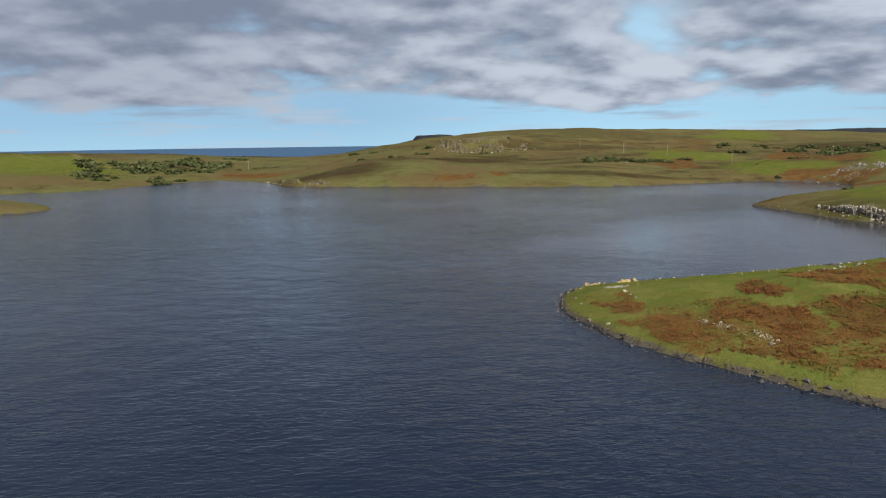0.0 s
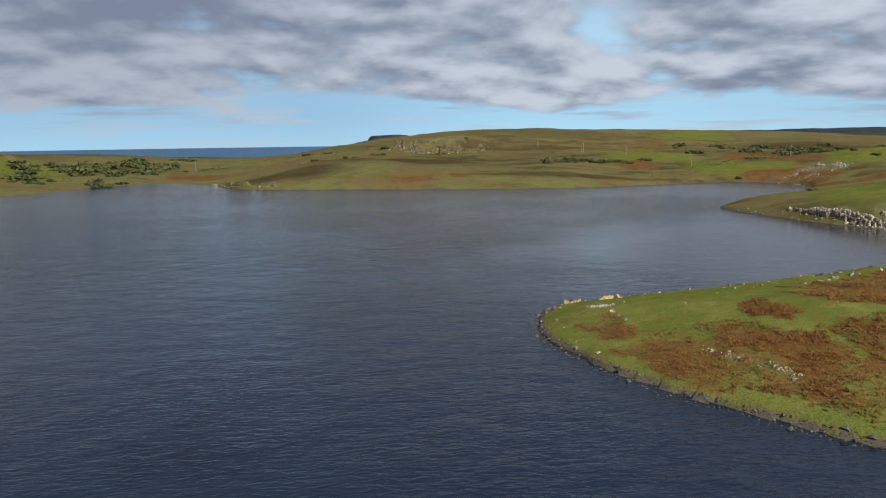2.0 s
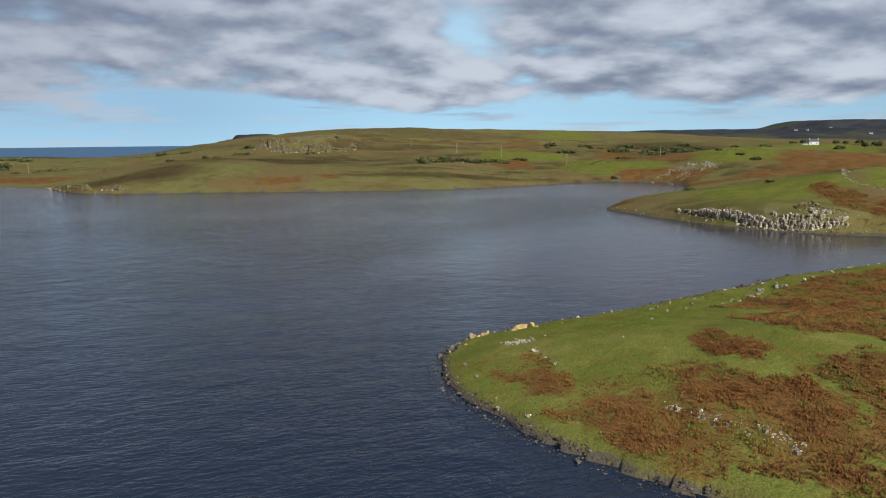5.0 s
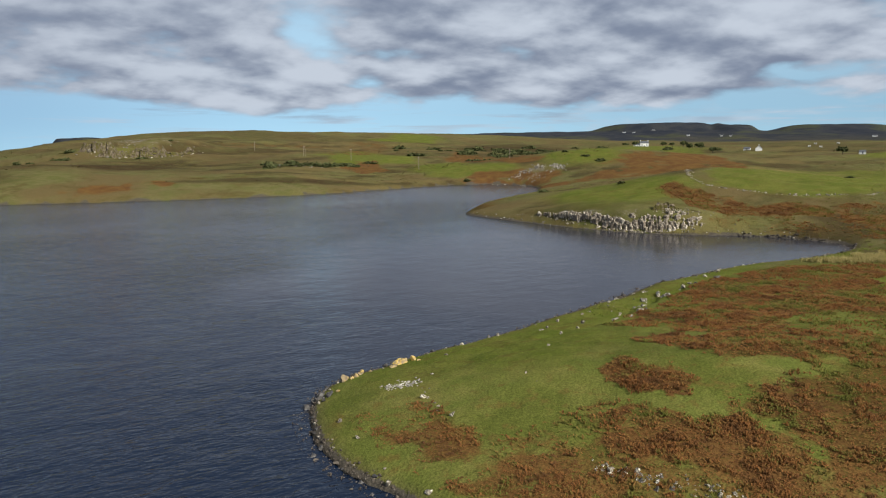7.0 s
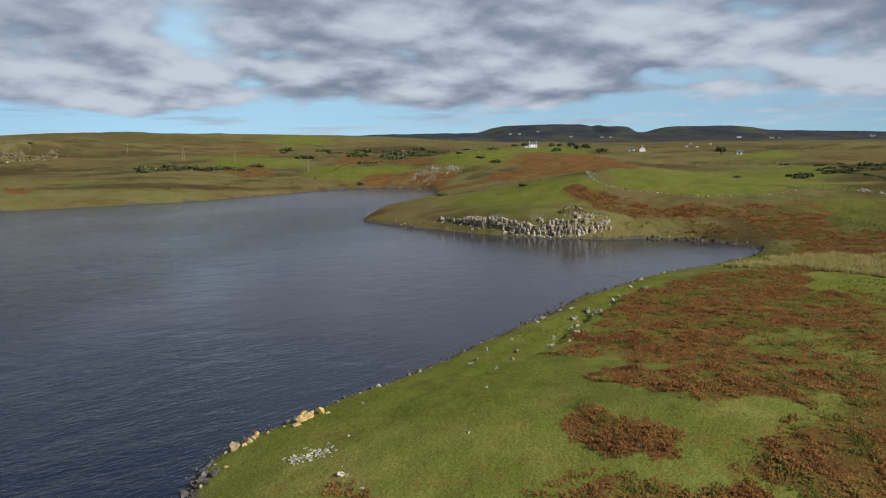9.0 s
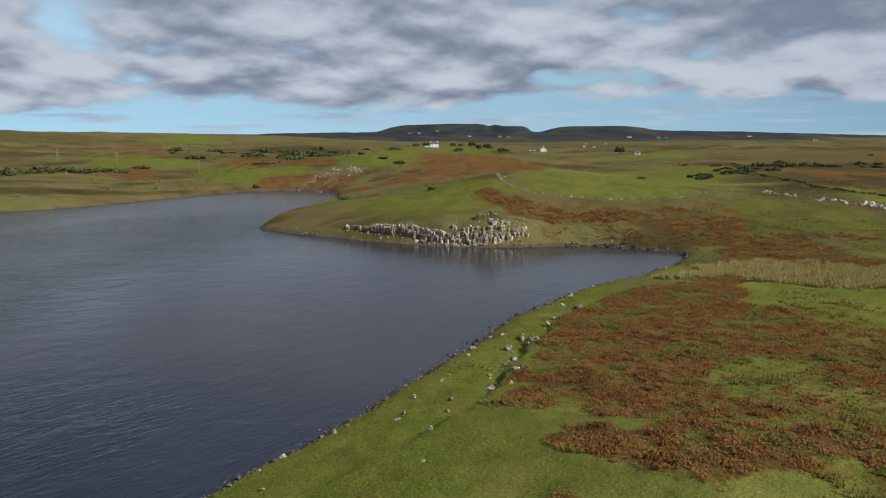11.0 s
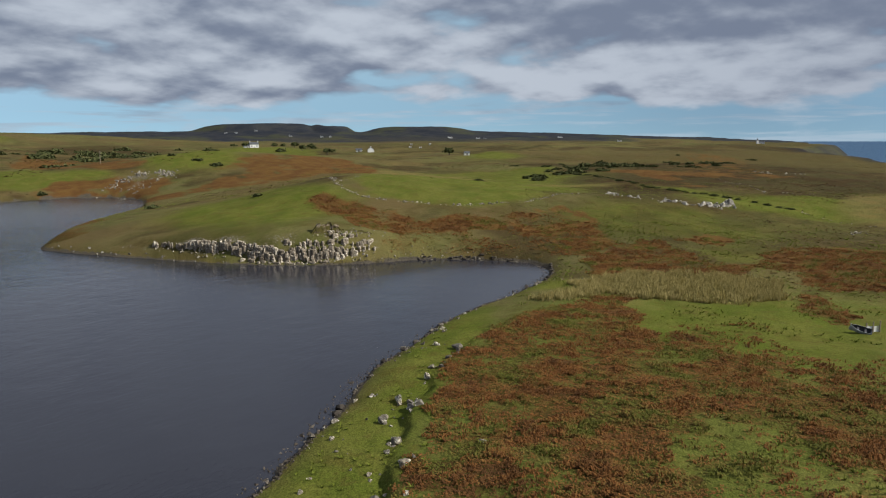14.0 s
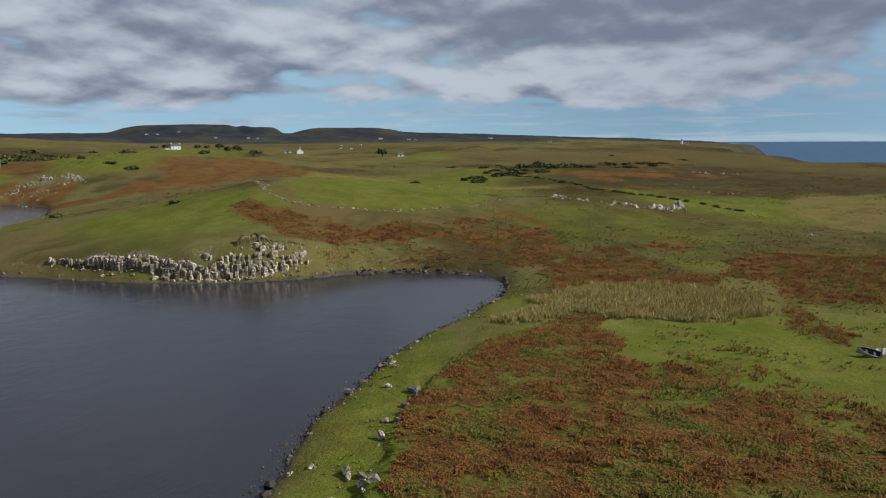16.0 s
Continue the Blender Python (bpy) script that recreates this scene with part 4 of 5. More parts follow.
def rock_face(line, tall, depth, seed, label, group, gap=0.25, column=0.75, stones=0, inland=1.0, material=None, stone_size=0.6):
    """A stretch of cliff along a line: one fractured face of upright columns, ragged on top, with fallen stones below. inland: 1 if the hill is to its left."""
    r = random.Random(seed)
    px, py, nx, ny = [], [], [], []
    for (ax, ay), (bx, by) in zip(line, line[1:]):
        n = math.hypot(bx - ax, by - ay)
        k = max(2, int(n / gap))
        for i in range(k):
            px.append(ax + (bx - ax) * i / k)
            py.append(ay + (by - ay) * i / k)
            nx.append(-(by - ay) / n * inland)
            ny.append((bx - ax) / n * inland)
    px, py, nx, ny = map(np.array, (px, py, nx, ny))
    u = np.arange(len(px)) * gap
    col = np.floor(u / column + 0.35 * value_noise(u, 0 * u + seed, column * 1.7, 3))
    h1, h2, h3 = hashed(col, 0 * col + seed, 5), hashed(col, 0 * col + seed, 6), hashed(col, 0 * col + seed, 7)
    cover = step(-0.75, -0.1, value_noise(u, 0 * u + 3.7 * seed, 5.5 * column, 9))
    ends = step(0, 2 * column, u) * step(0, 2 * column, u[-1] - u + 0.01)
    high = tall * (0.15 + 0.85 * cover * ends) * (0.62 + 0.6 * h1)
    front = -depth + 0.5 * depth * (h2 - 0.5)
    zf = np.maximum(ground_level(px + nx * front, py + ny * front)[0], 0) - 0.35 * tall
    zb = ground_level(px + nx * depth * 1.3, py + ny * depth * 1.3)[0] - 0.12 * tall
    rows = []
    levels = (0.0, 0.28, 0.5, 0.68, 0.84, 1.0)
    for j, t in enumerate(levels):
        ledge = depth * (0.45 * t + 0.28 * (hashed(col, 0 * col + j, seed + 11) - 0.5)) + 0.06 * depth * value_noise(u, 0 * u + 7.1 * j, 0.5 * column, 4)
        rows.append(np.stack([px + nx * (front + ledge), py + ny * (front + ledge), zf + (high + 0.35 * tall) * t + 0.08 * tall * (h3 - 0.5) * (j == 5)], 1))
    rows.append(np.stack([px + nx * depth * 0.5, py + ny * depth * 0.5, np.maximum(zf + (high + 0.35 * tall) * (0.96 + 0.08 * h2), zb)], 1))
    rows.append(np.stack([px + nx * depth * 1.3, py + ny * depth * 1.3, zb], 1))
    n, m = len(px), len(rows)
    x0, y0 = line[len(line) // 2]
    base = thing("rock_outcrop", pose(x0, y0, height(x0, y0)), label, "rock", group)
    v = np.concatenate(rows) - np.array((x0, y0, height(x0, y0)))
    i, j = np.meshgrid(np.arange(n - 1), np.arange(m - 1), indexing="ij")
    f = np.stack([j * n + i, j * n + i + 1, (j + 1) * n + i + 1, (j + 1) * n + i], -1).reshape(-1, 4)
    ob = sheet("face", v, f if inland < 0 else f[:, ::-1], material or CLIFF_ROCK)
    ob.data.polygons.foreach_set("use_smooth", np.zeros(len(ob.data.polygons), bool))
    ob.parent = base
    inv = base.matrix_basis.inverted()
    for _ in range(stones):
        k, o = r.randrange(n), -depth * r.uniform(0.9, 2.2)
        x, y = px[k] + nx[k] * o, py[k] + ny[k] * o
        s = stone_size * r.choice((0.5, 0.7, 1.0, 1.3))
        z = max(height(x, y), -0.1)
        part("stone", rock_of(r.randrange(14), PALE_ROCK), None, base, m=inv @ stone_pose(x, y, z, s, r))


def cliff_material(name="cliff_rock", shade=1.0):
    """Fractured rock: cream faces streaked downwards, brown seams and moss."""
    m, t, b = surface(name, 0.9)
    b.inputs["Specular IOR Level"].default_value = 0.1
    v = where_on(t)
    streak = node(t, "ShaderNodeMapping")
    streak.inputs["Scale"].default_value = (1.0, 1.0, 0.28)
    t.links.new(v, streak.inputs[0])
    seam, fine, broad = grain(t, streak.outputs[0], 1.5, 5, 0.7, 0.6), grain(t, streak.outputs[0], 5.0, 4, 0.7), grain(t, v, 0.35, 3, 0.6)
    col = blend(t, spread(t, seam, 0.38, 0.62), tuple(q * shade for q in (0.080, 0.056, 0.036)), tuple(q * shade for q in (0.27, 0.215, 0.145)))
    col = blend(t, spread(t, fine, 0.53, 0.70), col, tuple(q * shade for q in (0.50, 0.44, 0.34)))
    col = blend(t, spread(t, fine, 0.44, 0.30), col, (0.055, 0.042, 0.03))
    col = blend(t, spread(t, sums(t, "ADD", sums(t, "MULTIPLY", broad, 0.5), sums(t, "MULTIPLY", grain(t, v, 1.1, 4, 0.65), 0.5)), 0.47, 0.56), col, (0.082, 0.070, 0.020))
    flat_ = node(t, "ShaderNodeSeparateXYZ")
    t.links.new(t.nodes.new("ShaderNodeNewGeometry").outputs["Normal"], flat_.inputs[0])
    sod = sums(t, "ADD", flat_.outputs[2], sums(t, "MULTIPLY", sums(t, "SUBTRACT", fine, 0.5), 0.8))
    col = blend(t, spread(t, sod, 0.55, 0.80), col, (0.098, 0.090, 0.022))
    t.links.new(col, b.inputs["Base Color"])
    bumped(t, b, sums(t, "ADD", seam, sums(t, "MULTIPLY", fine, 0.5)), 1.0, 0.25)
    return m


CLIFF_ROCK, BROWN_CLIFF = cliff_material(), cliff_material("brown_cliff_rock", 0.62)
COLUMN_ROCK = rock_material("pale_column_rock", (0.30, 0.24, 0.17), (0.120, 0.088, 0.058), (0.52, 0.465, 0.37), 0.05)


def column_mesh(seed):
    """An upright split column of rock, 1 m wide and 1 m high, its top broken off at a slant."""
    r = random.Random(seed)
    bm = bmesh.new()
    sides = r.choice((5, 6, 6, 7))
    reach = [r.uniform(0.36, 0.58) for _ in range(sides)]
    slant = (r.uniform(-0.22, 0.22), r.uniform(-0.22, 0.22))
    rows = []
    for h, w in ((0.0, 1.12), (0.30, 1.0), (0.34, 0.93), (0.66, 0.95), (0.70, 0.84), (0.93, 0.80), (1.0, 0.60)):
        ox, oy = r.uniform(-0.06, 0.06), r.uniform(-0.06, 0.06)
        rows.append([bm.verts.new((w * q * math.cos(6.2832 * k / sides) + ox, w * q * math.sin(6.2832 * k / sides) + oy,
                                   h + (h > 0.8) * (slant[0] * math.cos(6.2832 * k / sides) + slant[1] * math.sin(6.2832 * k / sides)) * q)) for k, q in enumerate(reach)])
    for a, b in zip(rows, rows[1:]):
        for k in range(sides):
            bm.faces.new((a[k - 1], a[k], b[k], b[k - 1]))
    bm.faces.new(rows[-1])
    me = bpy.data.meshes.new("column")
    bm.to_mesh(me)
    bm.free()
    me.materials.append(COLUMN_ROCK)
    return me


COLUMNS = [column_mesh(900 + k) for k in range(12)]


def columned_face(line, tiers, label, seed):
    """Rock columns in tiers (metres inland, spacing, width, lift of the tops) along a stretch of the bay's cliff, with fallen blocks below."""
    r = random.Random(seed)
    (ax, ay), (bx, by) = line
    n = math.hypot(bx - ax, by - ay)
    dx, dy = (bx - ax) / n, (by - ay) / n
    base = thing("rock_outcrop", pose((ax + bx) / 2, (ay + by) / 2, height((ax + bx) / 2, (ay + by) / 2)), label, "rock", "rock faces of the bay")
    inv = base.matrix_basis.inverted()
    for back, gap, wide, lift in tiers:
        u = r.uniform(0, gap)
        while u < n:
            if r.random() < 0.8:
                o = back + r.gauss(0, 0.25)
                x, y = ax + dx * u - dy * o, ay + dy * u + dx * o
                w = wide * r.choice((0.5, 0.7, 0.85, 1.0, 1.35))
                foot = max(height(x, y), 0) - 0.5
                top = max(height(x - dy * 0.9, y + dx * 0.9), 0.3) + lift * r.uniform(-0.5, 1.2)
                part("column", COLUMNS[r.randrange(12)], None, base, m=inv @ Matrix.LocRotScale((x, y, foot), Euler((r.gauss(0, 0.07), r.gauss(0, 0.07), r.uniform(0, 6.28))), (w, w * r.uniform(0.8, 1.2), min(max(top - foot, 0.9), 1.9))))
            u += gap * r.uniform(0.6, 1.4)
    for _ in range(int(n * 1.1)):
        u, o = r.uniform(0, n), r.uniform(-2.2, 0.2)
        x, y = ax + dx * u - dy * o, ay + dy * u + dx * o
        part("stone", rock_of(r.randrange(14), PALE_ROCK), None, base, m=inv @ stone_pose(x, y, max(height(x, y), -0.1), r.choice((0.35, 0.5, 0.6, 0.9)), r))


for k in range(len(FACE) - 1):
    columned_face(FACE[k:k + 2], FACE_TIERS[k], "broken rock face of pale upright columns above the bay", 40 + k)
rock_face([(154.6, 207), (158, 204.4), (162, 201), (165, 197)], 1.9, 0.9, 60, "knob of pale columned rock in the grassy slope", "rock faces of the bay", stones=10)
rock_face([(16, 724), (34, 716), (52, 712), (70, 708), (90, 704), (108, 702)], 8.0, 4.5, 61, "craggy brown rock front of a flat-topped hill", "far crags", 0.9, 3.4, 24, material=BROWN_CLIFF, stone_size=2.2)
rock_face([(30, 706), (60, 698), (96, 692)], 5.0, 4.0, 62, "lower step of a craggy hill", "far crags", 0.9, 3.0, 20, material=BROWN_CLIFF, stone_size=1.8)
rock_face([(-104, 494), (-96, 474), (-85, 456), (-70, 443), (-52, 434)][::-1], 2.6, 1.8, 63, "dark crag over the far shore of the lake", "far crags", 0.6, 2.0, 24, -1.0, BROWN_CLIFF, 1.0)
outcrop([(156, 206), (161, 201), (164, 197)], 22, 0.7, 1.0, 1.6, GREY_ROCK, "knot of pale broken rock in the grassy slope", seed=52)
outcrop([(164, 191), (170, 183), (174, 172)], 30, 0.6, 0.9, 1.8, GREY_ROCK, "scattered grey stones on a brown bank", seed=53)
outcrop([(36.5, 87.4), (37.8, 85.6)], 30, 0.55, 0.9, 0.5, PALE_ROCK, "low pale outcrop breaking through bracken", seed=54)
outcrop([(38.2, 84.6), (39.4, 83)], 26, 0.55, 0.9, 0.5, GREY_ROCK, "low grey outcrop breaking through bracken", seed=55)
outcrop([(40, 82), (41.4, 79.6), (42.6, 77)], 80, 0.52, 0.85, 0.7, PALE_ROCK, "long low outcrop of split pale rock in grass", seed=56)
outcrop([(30, 113), (33, 112.4)], 110, 0.46, 0.8, 0.6, WHITE_ROCK, "patch of small white stones in the turf", seed=57)
outcrop([(34, 113), (32, 108), (31, 104)], 16, 0.45, 0.8, 0.5, PALE_ROCK, "loose white stones strewn in the turf", seed=58)
outcrop([(248, 416), (262, 420), (270, 410), (262, 396)], 110, 2.4, 1.0, 3.0, GREY_ROCK, "rocky brow of grey blocks on a bracken knoll", seed=59)
outcrop([(240, 418), (246, 406), (250, 397), (244, 392)], 50, 1.5, 1.0, 2.6, GREY_ROCK, "grey blocks tumbled below the brow of a bracken knoll", seed=79)
outcrop([(232, 384), (236, 400), (226, 418), (205, 424)], 40, 1.2, 0.8, 0.8, PALE_ROCK, "line of pale stones along the far shore", seed=60)
outcrop([(-98, 486), (-88, 464), (-76, 446), (-58, 434)], 50, 1.4, 0.9, 3.5, GREY_ROCK, "dark broken rocks above the far shore", seed=61)
outcrop([(26, 716), (50, 712), (80, 704), (104, 700)], 60, 3.0, 0.8, 8, GREY_ROCK, "pale rocky front of a flat-topped crag", seed=62)
outcrop([(140, 545), (150, 530), (190, 540)], 40, 2.0, 1.0, 5, GREY_ROCK, "grey rocks among bushes on the hillside", seed=63)
outcrop([(272, 178), (255, 172), (255, 167), (257, 162)], 34, 1.9, 1.0, 0.9, WHITE_ROCK, "low scar of white rock in the pasture", seed=64)
outcrop([(258, 160), (263, 152), (266, 146), (271, 142), (276, 139)], 72, 2.2, 1.0, 1.0, WHITE_ROCK, "long scar of white rock in the pasture", seed=65)
outcrop([(248, 106), (254, 103.5), (261, 100)], 22, 1.3, 0.9, 0.7, PALE_ROCK, "small ridge of pale stones on the moor", seed=66)
outcrop([(426, 157), (430, 150)], 14, 2.2, 1.1, 2.0, PALE_ROCK, "pale rocks showing through dark moorland", seed=67)
outcrop([(436, 144), (440, 136)], 14, 2.2, 1.1, 2.0, PALE_ROCK, "pale rocks showing through dark moorland", seed=68)
outcrop([(-158, 449), (-150, 453)], 16, 2.2, 0.5, 1.4, WET_ROCK, "low dark reef just out of the lake", "reef", 69)

# ---- dry stone walls ----
for line, n, size, seed in (([(216, 254), (204, 241), (199, 234), (195, 225), (195, 219), (197, 214), (200, 209), (202, 203)], 110, 0.95, 71),
                            ([(202, 203), (209, 196), (215, 192), (224, 187), (232, 185), (240, 184), (252, 181)], 110, 1.05, 72),
                            ([(216, 254), (209, 243), (219, 244)], 26, 0.8, 73), ([(360, 161), (351, 154), (346, 148), (324, 137), (322, 121)], 60, 1.0, 74),
                            ([(155, 150), (157, 144), (161, 140)], 22, 0.5, 75), ([(285, 121), (274, 109), (268, 93)], 26, 0.8, 76)):
    outcrop(line, n, size, 0.9, 0.3, PALE_ROCK, "tumbled dry stone wall of pale stones across pasture", "dry_stone_wall", seed, "wall", "dry stone walls")

# ---- pebbles along the water ----
pebbles, pebble_faces = plain_stone(300)
spots = np.array(along(edge[:26], 0.06, 0.3, random.Random(31), -0.8, 1.5))
levels = np.maximum(ground_level(spots[:, 0], spots[:, 1])[0], -0.06)
rows = np.column_stack([spots, levels - 0.03, 0.13 + rng.exponential(0.11, len(spots)), 0.12 + rng.exponential(0.08, len(spots)), rng.uniform(0, 6.28, len(spots)), rng.uniform(-0.3, 0.3, len(spots))])
SHINGLE = leaf_material("shingle", [(0.0, (0.03, 0.026, 0.023)), (0.6, (0.085, 0.068, 0.052)), (0.9, (0.15, 0.125, 0.10)), (1.0, (0.36, 0.34, 0.30))])
tagged(spray("pebbles", pebbles, pebble_faces, rows, SHINGLE), "brown and grey pebbles along the lake shore", "pebbles", kind="stuff")

# ---- plants ----


def frond_clump(seed, count, length, width, rise, droop):
    """Arching fronds from one root, in triangles."""
    r = random.Random(seed)
    v, f = [], []
    for k in range(count):
        a = 6.28 * (k + r.random() * 0.8) / count
        c, s, g = math.cos(a), math.sin(a), length * r.uniform(0.75, 1.2)
        top = rise * r.uniform(0.8, 1.2)
        n = len(v)
        for d, h, w in ((0.04, 0.0, 0.3 * width), (0.45 * g, top, width)):
            v += [(c * d - s * w, s * d + c * w, h), (c * d + s * w, s * d - c * w, h)]
        v.append((c * g, s * g, top * droop))
        f += [(n, n + 1, n + 3), (n, n + 3, n + 2), (n + 2, n + 3, n + 4)]
    return v, f


def blades(seed, count, length, width, rise):
    r = random.Random(seed)
    v, f = [], []
    for k in range(count):
        a = 6.28 * (k + r.random() * 0.8) / count
        c, s, g = math.cos(a), math.sin(a), length * r.uniform(0.5, 1.2)
        n = len(v)
        v += [(-s * width, c * width, 0), (s * width, -c * width, 0), (c * g, s * g, rise * r.uniform(0.7, 1.2))]
        f.append((n, n + 1, n + 2))
    return v, f


def sown(x0, x1, y0, y1, count):
    x, y = rng.uniform(x0, x1, count), rng.uniform(y0, y1, count)
    z, d = ground_level(x, y)
    return x, y, z, d


def plants(name, shape, x, y, z, size, tall, material, label, category, tints=None, lean=0.15):
    n = len(x)
    rows = np.column_stack([x, y, z - 0.03, size, tall, rng.uniform(0, 6.28, n), rng.normal(0, lean, n)])
    return tagged(spray(name, *shape, rows, material, tints), label, category, kind="stuff")


fern_a, fern_b = frond_clump(1, 5, 0.36, 0.046, 0.28, 0.6), frond_clump(2, 4, 0.32, 0.042, 0.36, 0.7)
x, y, z, d = sown(20, 215, 60, 240, 760000)
cover = bracken_at(x, y)
heap = step(-0.35, 0.45, rough(x, y, 1.5, 2, 73))
keep = (d > 1.8) & (rng.random(len(x)) < cover ** 1.3 * (0.42 + 0.7 * heap) * step(260, 120, np.hypot(x - 45, y - 60))) & (cover > 0.12)
x, y, z, heap = x[keep], y[keep], z[keep], heap[keep]
far = np.clip(np.hypot(x - 45, y - 100) / 120, 0.0, 1.2)
half = rng.random(len(x)) < 0.5
for shape, pick in ((fern_a, half), (fern_b, ~half)):
    n = int(pick.sum())
    size = rng.uniform(0.6, 1.2, n) * (1 + 0.35 * far[pick])
    clumps = np.clip(0.46 + 0.12 * step(58, 85, x[pick]) + 0.45 * rough(x[pick], y[pick], 3.5, 3, 91) + rng.normal(0, 0.17, n), 0, 1)
    plants("bracken", shape, x[pick], y[pick], z[pick], size, rng.uniform(0.45, 1.0, n) * (0.45 + 0.75 * heap[pick]) * (0.5 + 0.5 * step(24, 40, x[pick])), BRACKEN, "rust-brown autumn bracken on the headland", "bracken", clumps)

tuft = blades(3, 5, 0.22, 0.05, 0.26)
x, y, z, d = sown(20, 160, 60, 160, 100000)
cover = bracken_at(x, y)
keep = (d > 0.9) & (rng.random(len(x)) > 0.75 * step(0.3, 0.9, cover)) & (rng.random(len(x)) < 0.35 + 0.65 * step(-0.4, 0.5, rough(x, y, 4, 3, 77)))
n = int(keep.sum())
plants("grass", tuft, x[keep], y[keep], z[keep], rng.uniform(0.4, 0.95, n), rng.uniform(0.08, 0.30, n), GRASS, "rough green pasture grass in tufts", "grass",
       np.clip(0.42 + 0.35 * rough(x[keep], y[keep], 6, 3, 12) + rng.normal(0, 0.14, n), 0, 1))
rush = blades(5, 8, 0.30, 0.05, 0.5)
x, y, z, d = sown(70, 240, 70, 160, 40000)
keep = (d > 2) & (bracken_at(x, y) < 0.6) & (rng.random(len(x)) < 0.30 * step(0.05, 0.6, rough(x, y, 7, 3, 83)))
n = int(keep.sum())
plants("rushes", rush, x[keep], y[keep], z[keep], rng.uniform(0.7, 1.5, n), rng.uniform(0.35, 0.75, n), GRASS, "dark clumps of rushes in the wet pasture", "rushes", rng.uniform(0.1, 0.6, n))
reed = blades(4, 8, 0.25, 0.045, 1.0)
x, y, z, d = sown(130, 195, 100, 150, 62000)
keep = (d > 1.5) & (rng.random(len(x)) < np.maximum(tracts(REED_BED, x, y) * (0.25 + 0.75 * step(-0.3, 0.4, rough(x, y, 3.5, 2, 95))), 0.3 * bands([(138, 141, 158, 132, 3)], x, y)))
n = int(keep.sum())
plants("reeds", reed, x[keep], y[keep], z[keep], rng.uniform(0.9, 1.7, n), rng.uniform(0.5, 1.2, n), REED, "pale dry reeds in a wet hollow", "reeds", None, 0.25)


HEATHER = leaf_material("heather", [(0.0, (0.075, 0.045, 0.020)), (0.4, (0.105, 0.064, 0.024)), (0.7, (0.118, 0.095, 0.028)), (1.0, (0.095, 0.100, 0.022))])
lump = blades(6, 9, 0.55, 0.20, 0.42)
x, y, z, d = sown(165, 560, 60, 340, 70000)
keep = (d > 3) & (rng.random(len(x)) < 0.30 * step(-0.2, 0.7, rough(x, y, 22, 3, 55)) * (1 - 0.9 * patches([(195, 245, 62, 62, 0)], x, y, 0.3)) * (1 - 0.85 * np.maximum(patches(LUSH, x, y, 0.35), patches(DRY, x, y))))
n = int(keep.sum())
plants("heather", lump, x[keep], y[keep], z[keep], rng.uniform(0.5, 1.3, n), rng.uniform(0.2, 0.5, n), HEATHER, "brown heather and coarse tussocks on the moor", "heather",
       np.clip(0.5 + 0.5 * rough(x[keep], y[keep], 30, 3, 33) + rng.normal(0, 0.15, n), 0, 1))
x, y, z, d = sown(150, 340, 70, 340, 60000)
keep = (d > 1.5) & (rng.random(len(x)) < (0.2 + 0.8 * step(-0.2, 0.5, rough(x, y, 9, 3, 58))) * 0.6 * (1 - 0.8 * tracts(PASTURE, x, y)) * (1 - tracts(REED_BED, x, y)) * (1 - patches([(190, 245, 64, 64, 0)], x, y, 0.3)))
n = int(keep.sum())
plants("tussocks", blades(8, 7, 0.40, 0.13, 0.40), x[keep], y[keep], z[keep], rng.uniform(0.6, 1.4, n), rng.uniform(0.18, 0.5, n), GRASS, "coarse green and straw tussocks over the rough pasture", "grass",
       np.clip(0.5 + 0.6 * rough(x[keep], y[keep], 14, 3, 36) + rng.normal(0, 0.22, n), 0, 1))
x, y, z, d = sown(-420, 480, 420, 1050, 22000)
keep = (d > 5) & (rng.random(len(x)) < step(-0.1, 0.7, rough(x, y, 60, 4, 56)))
n = int(keep.sum())
plants("heather", lump, x[keep], y[keep], z[keep], rng.uniform(0.8, 2.4, n), rng.uniform(0.3, 0.8, n), HEATHER, "dark heather tussocks over the far hillside", "heather",
       np.clip(0.5 + 0.5 * rough(x[keep], y[keep], 70, 3, 34) + rng.normal(0, 0.15, n), 0, 1))


def bush_mesh(seed, leaves=230, squat=0.55, leaf=0.17):
    """A crown of many small leaf clumps with gaps, 2 m across."""
    r = np.random.default_rng(seed)
    lobes = r.normal(0, 0.45, (7, 3)) * (1, 1, 0.35)
    p = lobes[r.integers(0, 7, leaves)] + r.normal(0, 0.33, (leaves, 3)) * (1, 1, 0.8)
    p[:, 2] = np.abs(p[:, 2] * squat * 1.6) + 0.05
    a, b = r.normal(0, 1, (leaves, 3)), r.normal(0, 1, (leaves, 3))
    a /= np.linalg.norm(a, axis=1)[:, None]
    b -= a * (a * b).sum(1)[:, None]
    b /= np.linalg.norm(b, axis=1)[:, None]
    w = leaf * r.uniform(0.6, 1.3, (leaves, 1))
    v = np.stack([p - a * w - b * w * 0.6, p + a * w - b * w, p + a * w * 0.7 + b * w, p - a * w + b * w * 0.8], 1).reshape(-1, 3)
    # leaf tint rises with height, so the crown's foot is darker
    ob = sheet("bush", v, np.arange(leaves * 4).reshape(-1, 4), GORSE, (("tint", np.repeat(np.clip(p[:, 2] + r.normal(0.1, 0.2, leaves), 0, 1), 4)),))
    me = ob.data
    bpy.data.objects.remove(ob)
    return me


BUSHES = [bush_mesh(k) for k in range(5)]


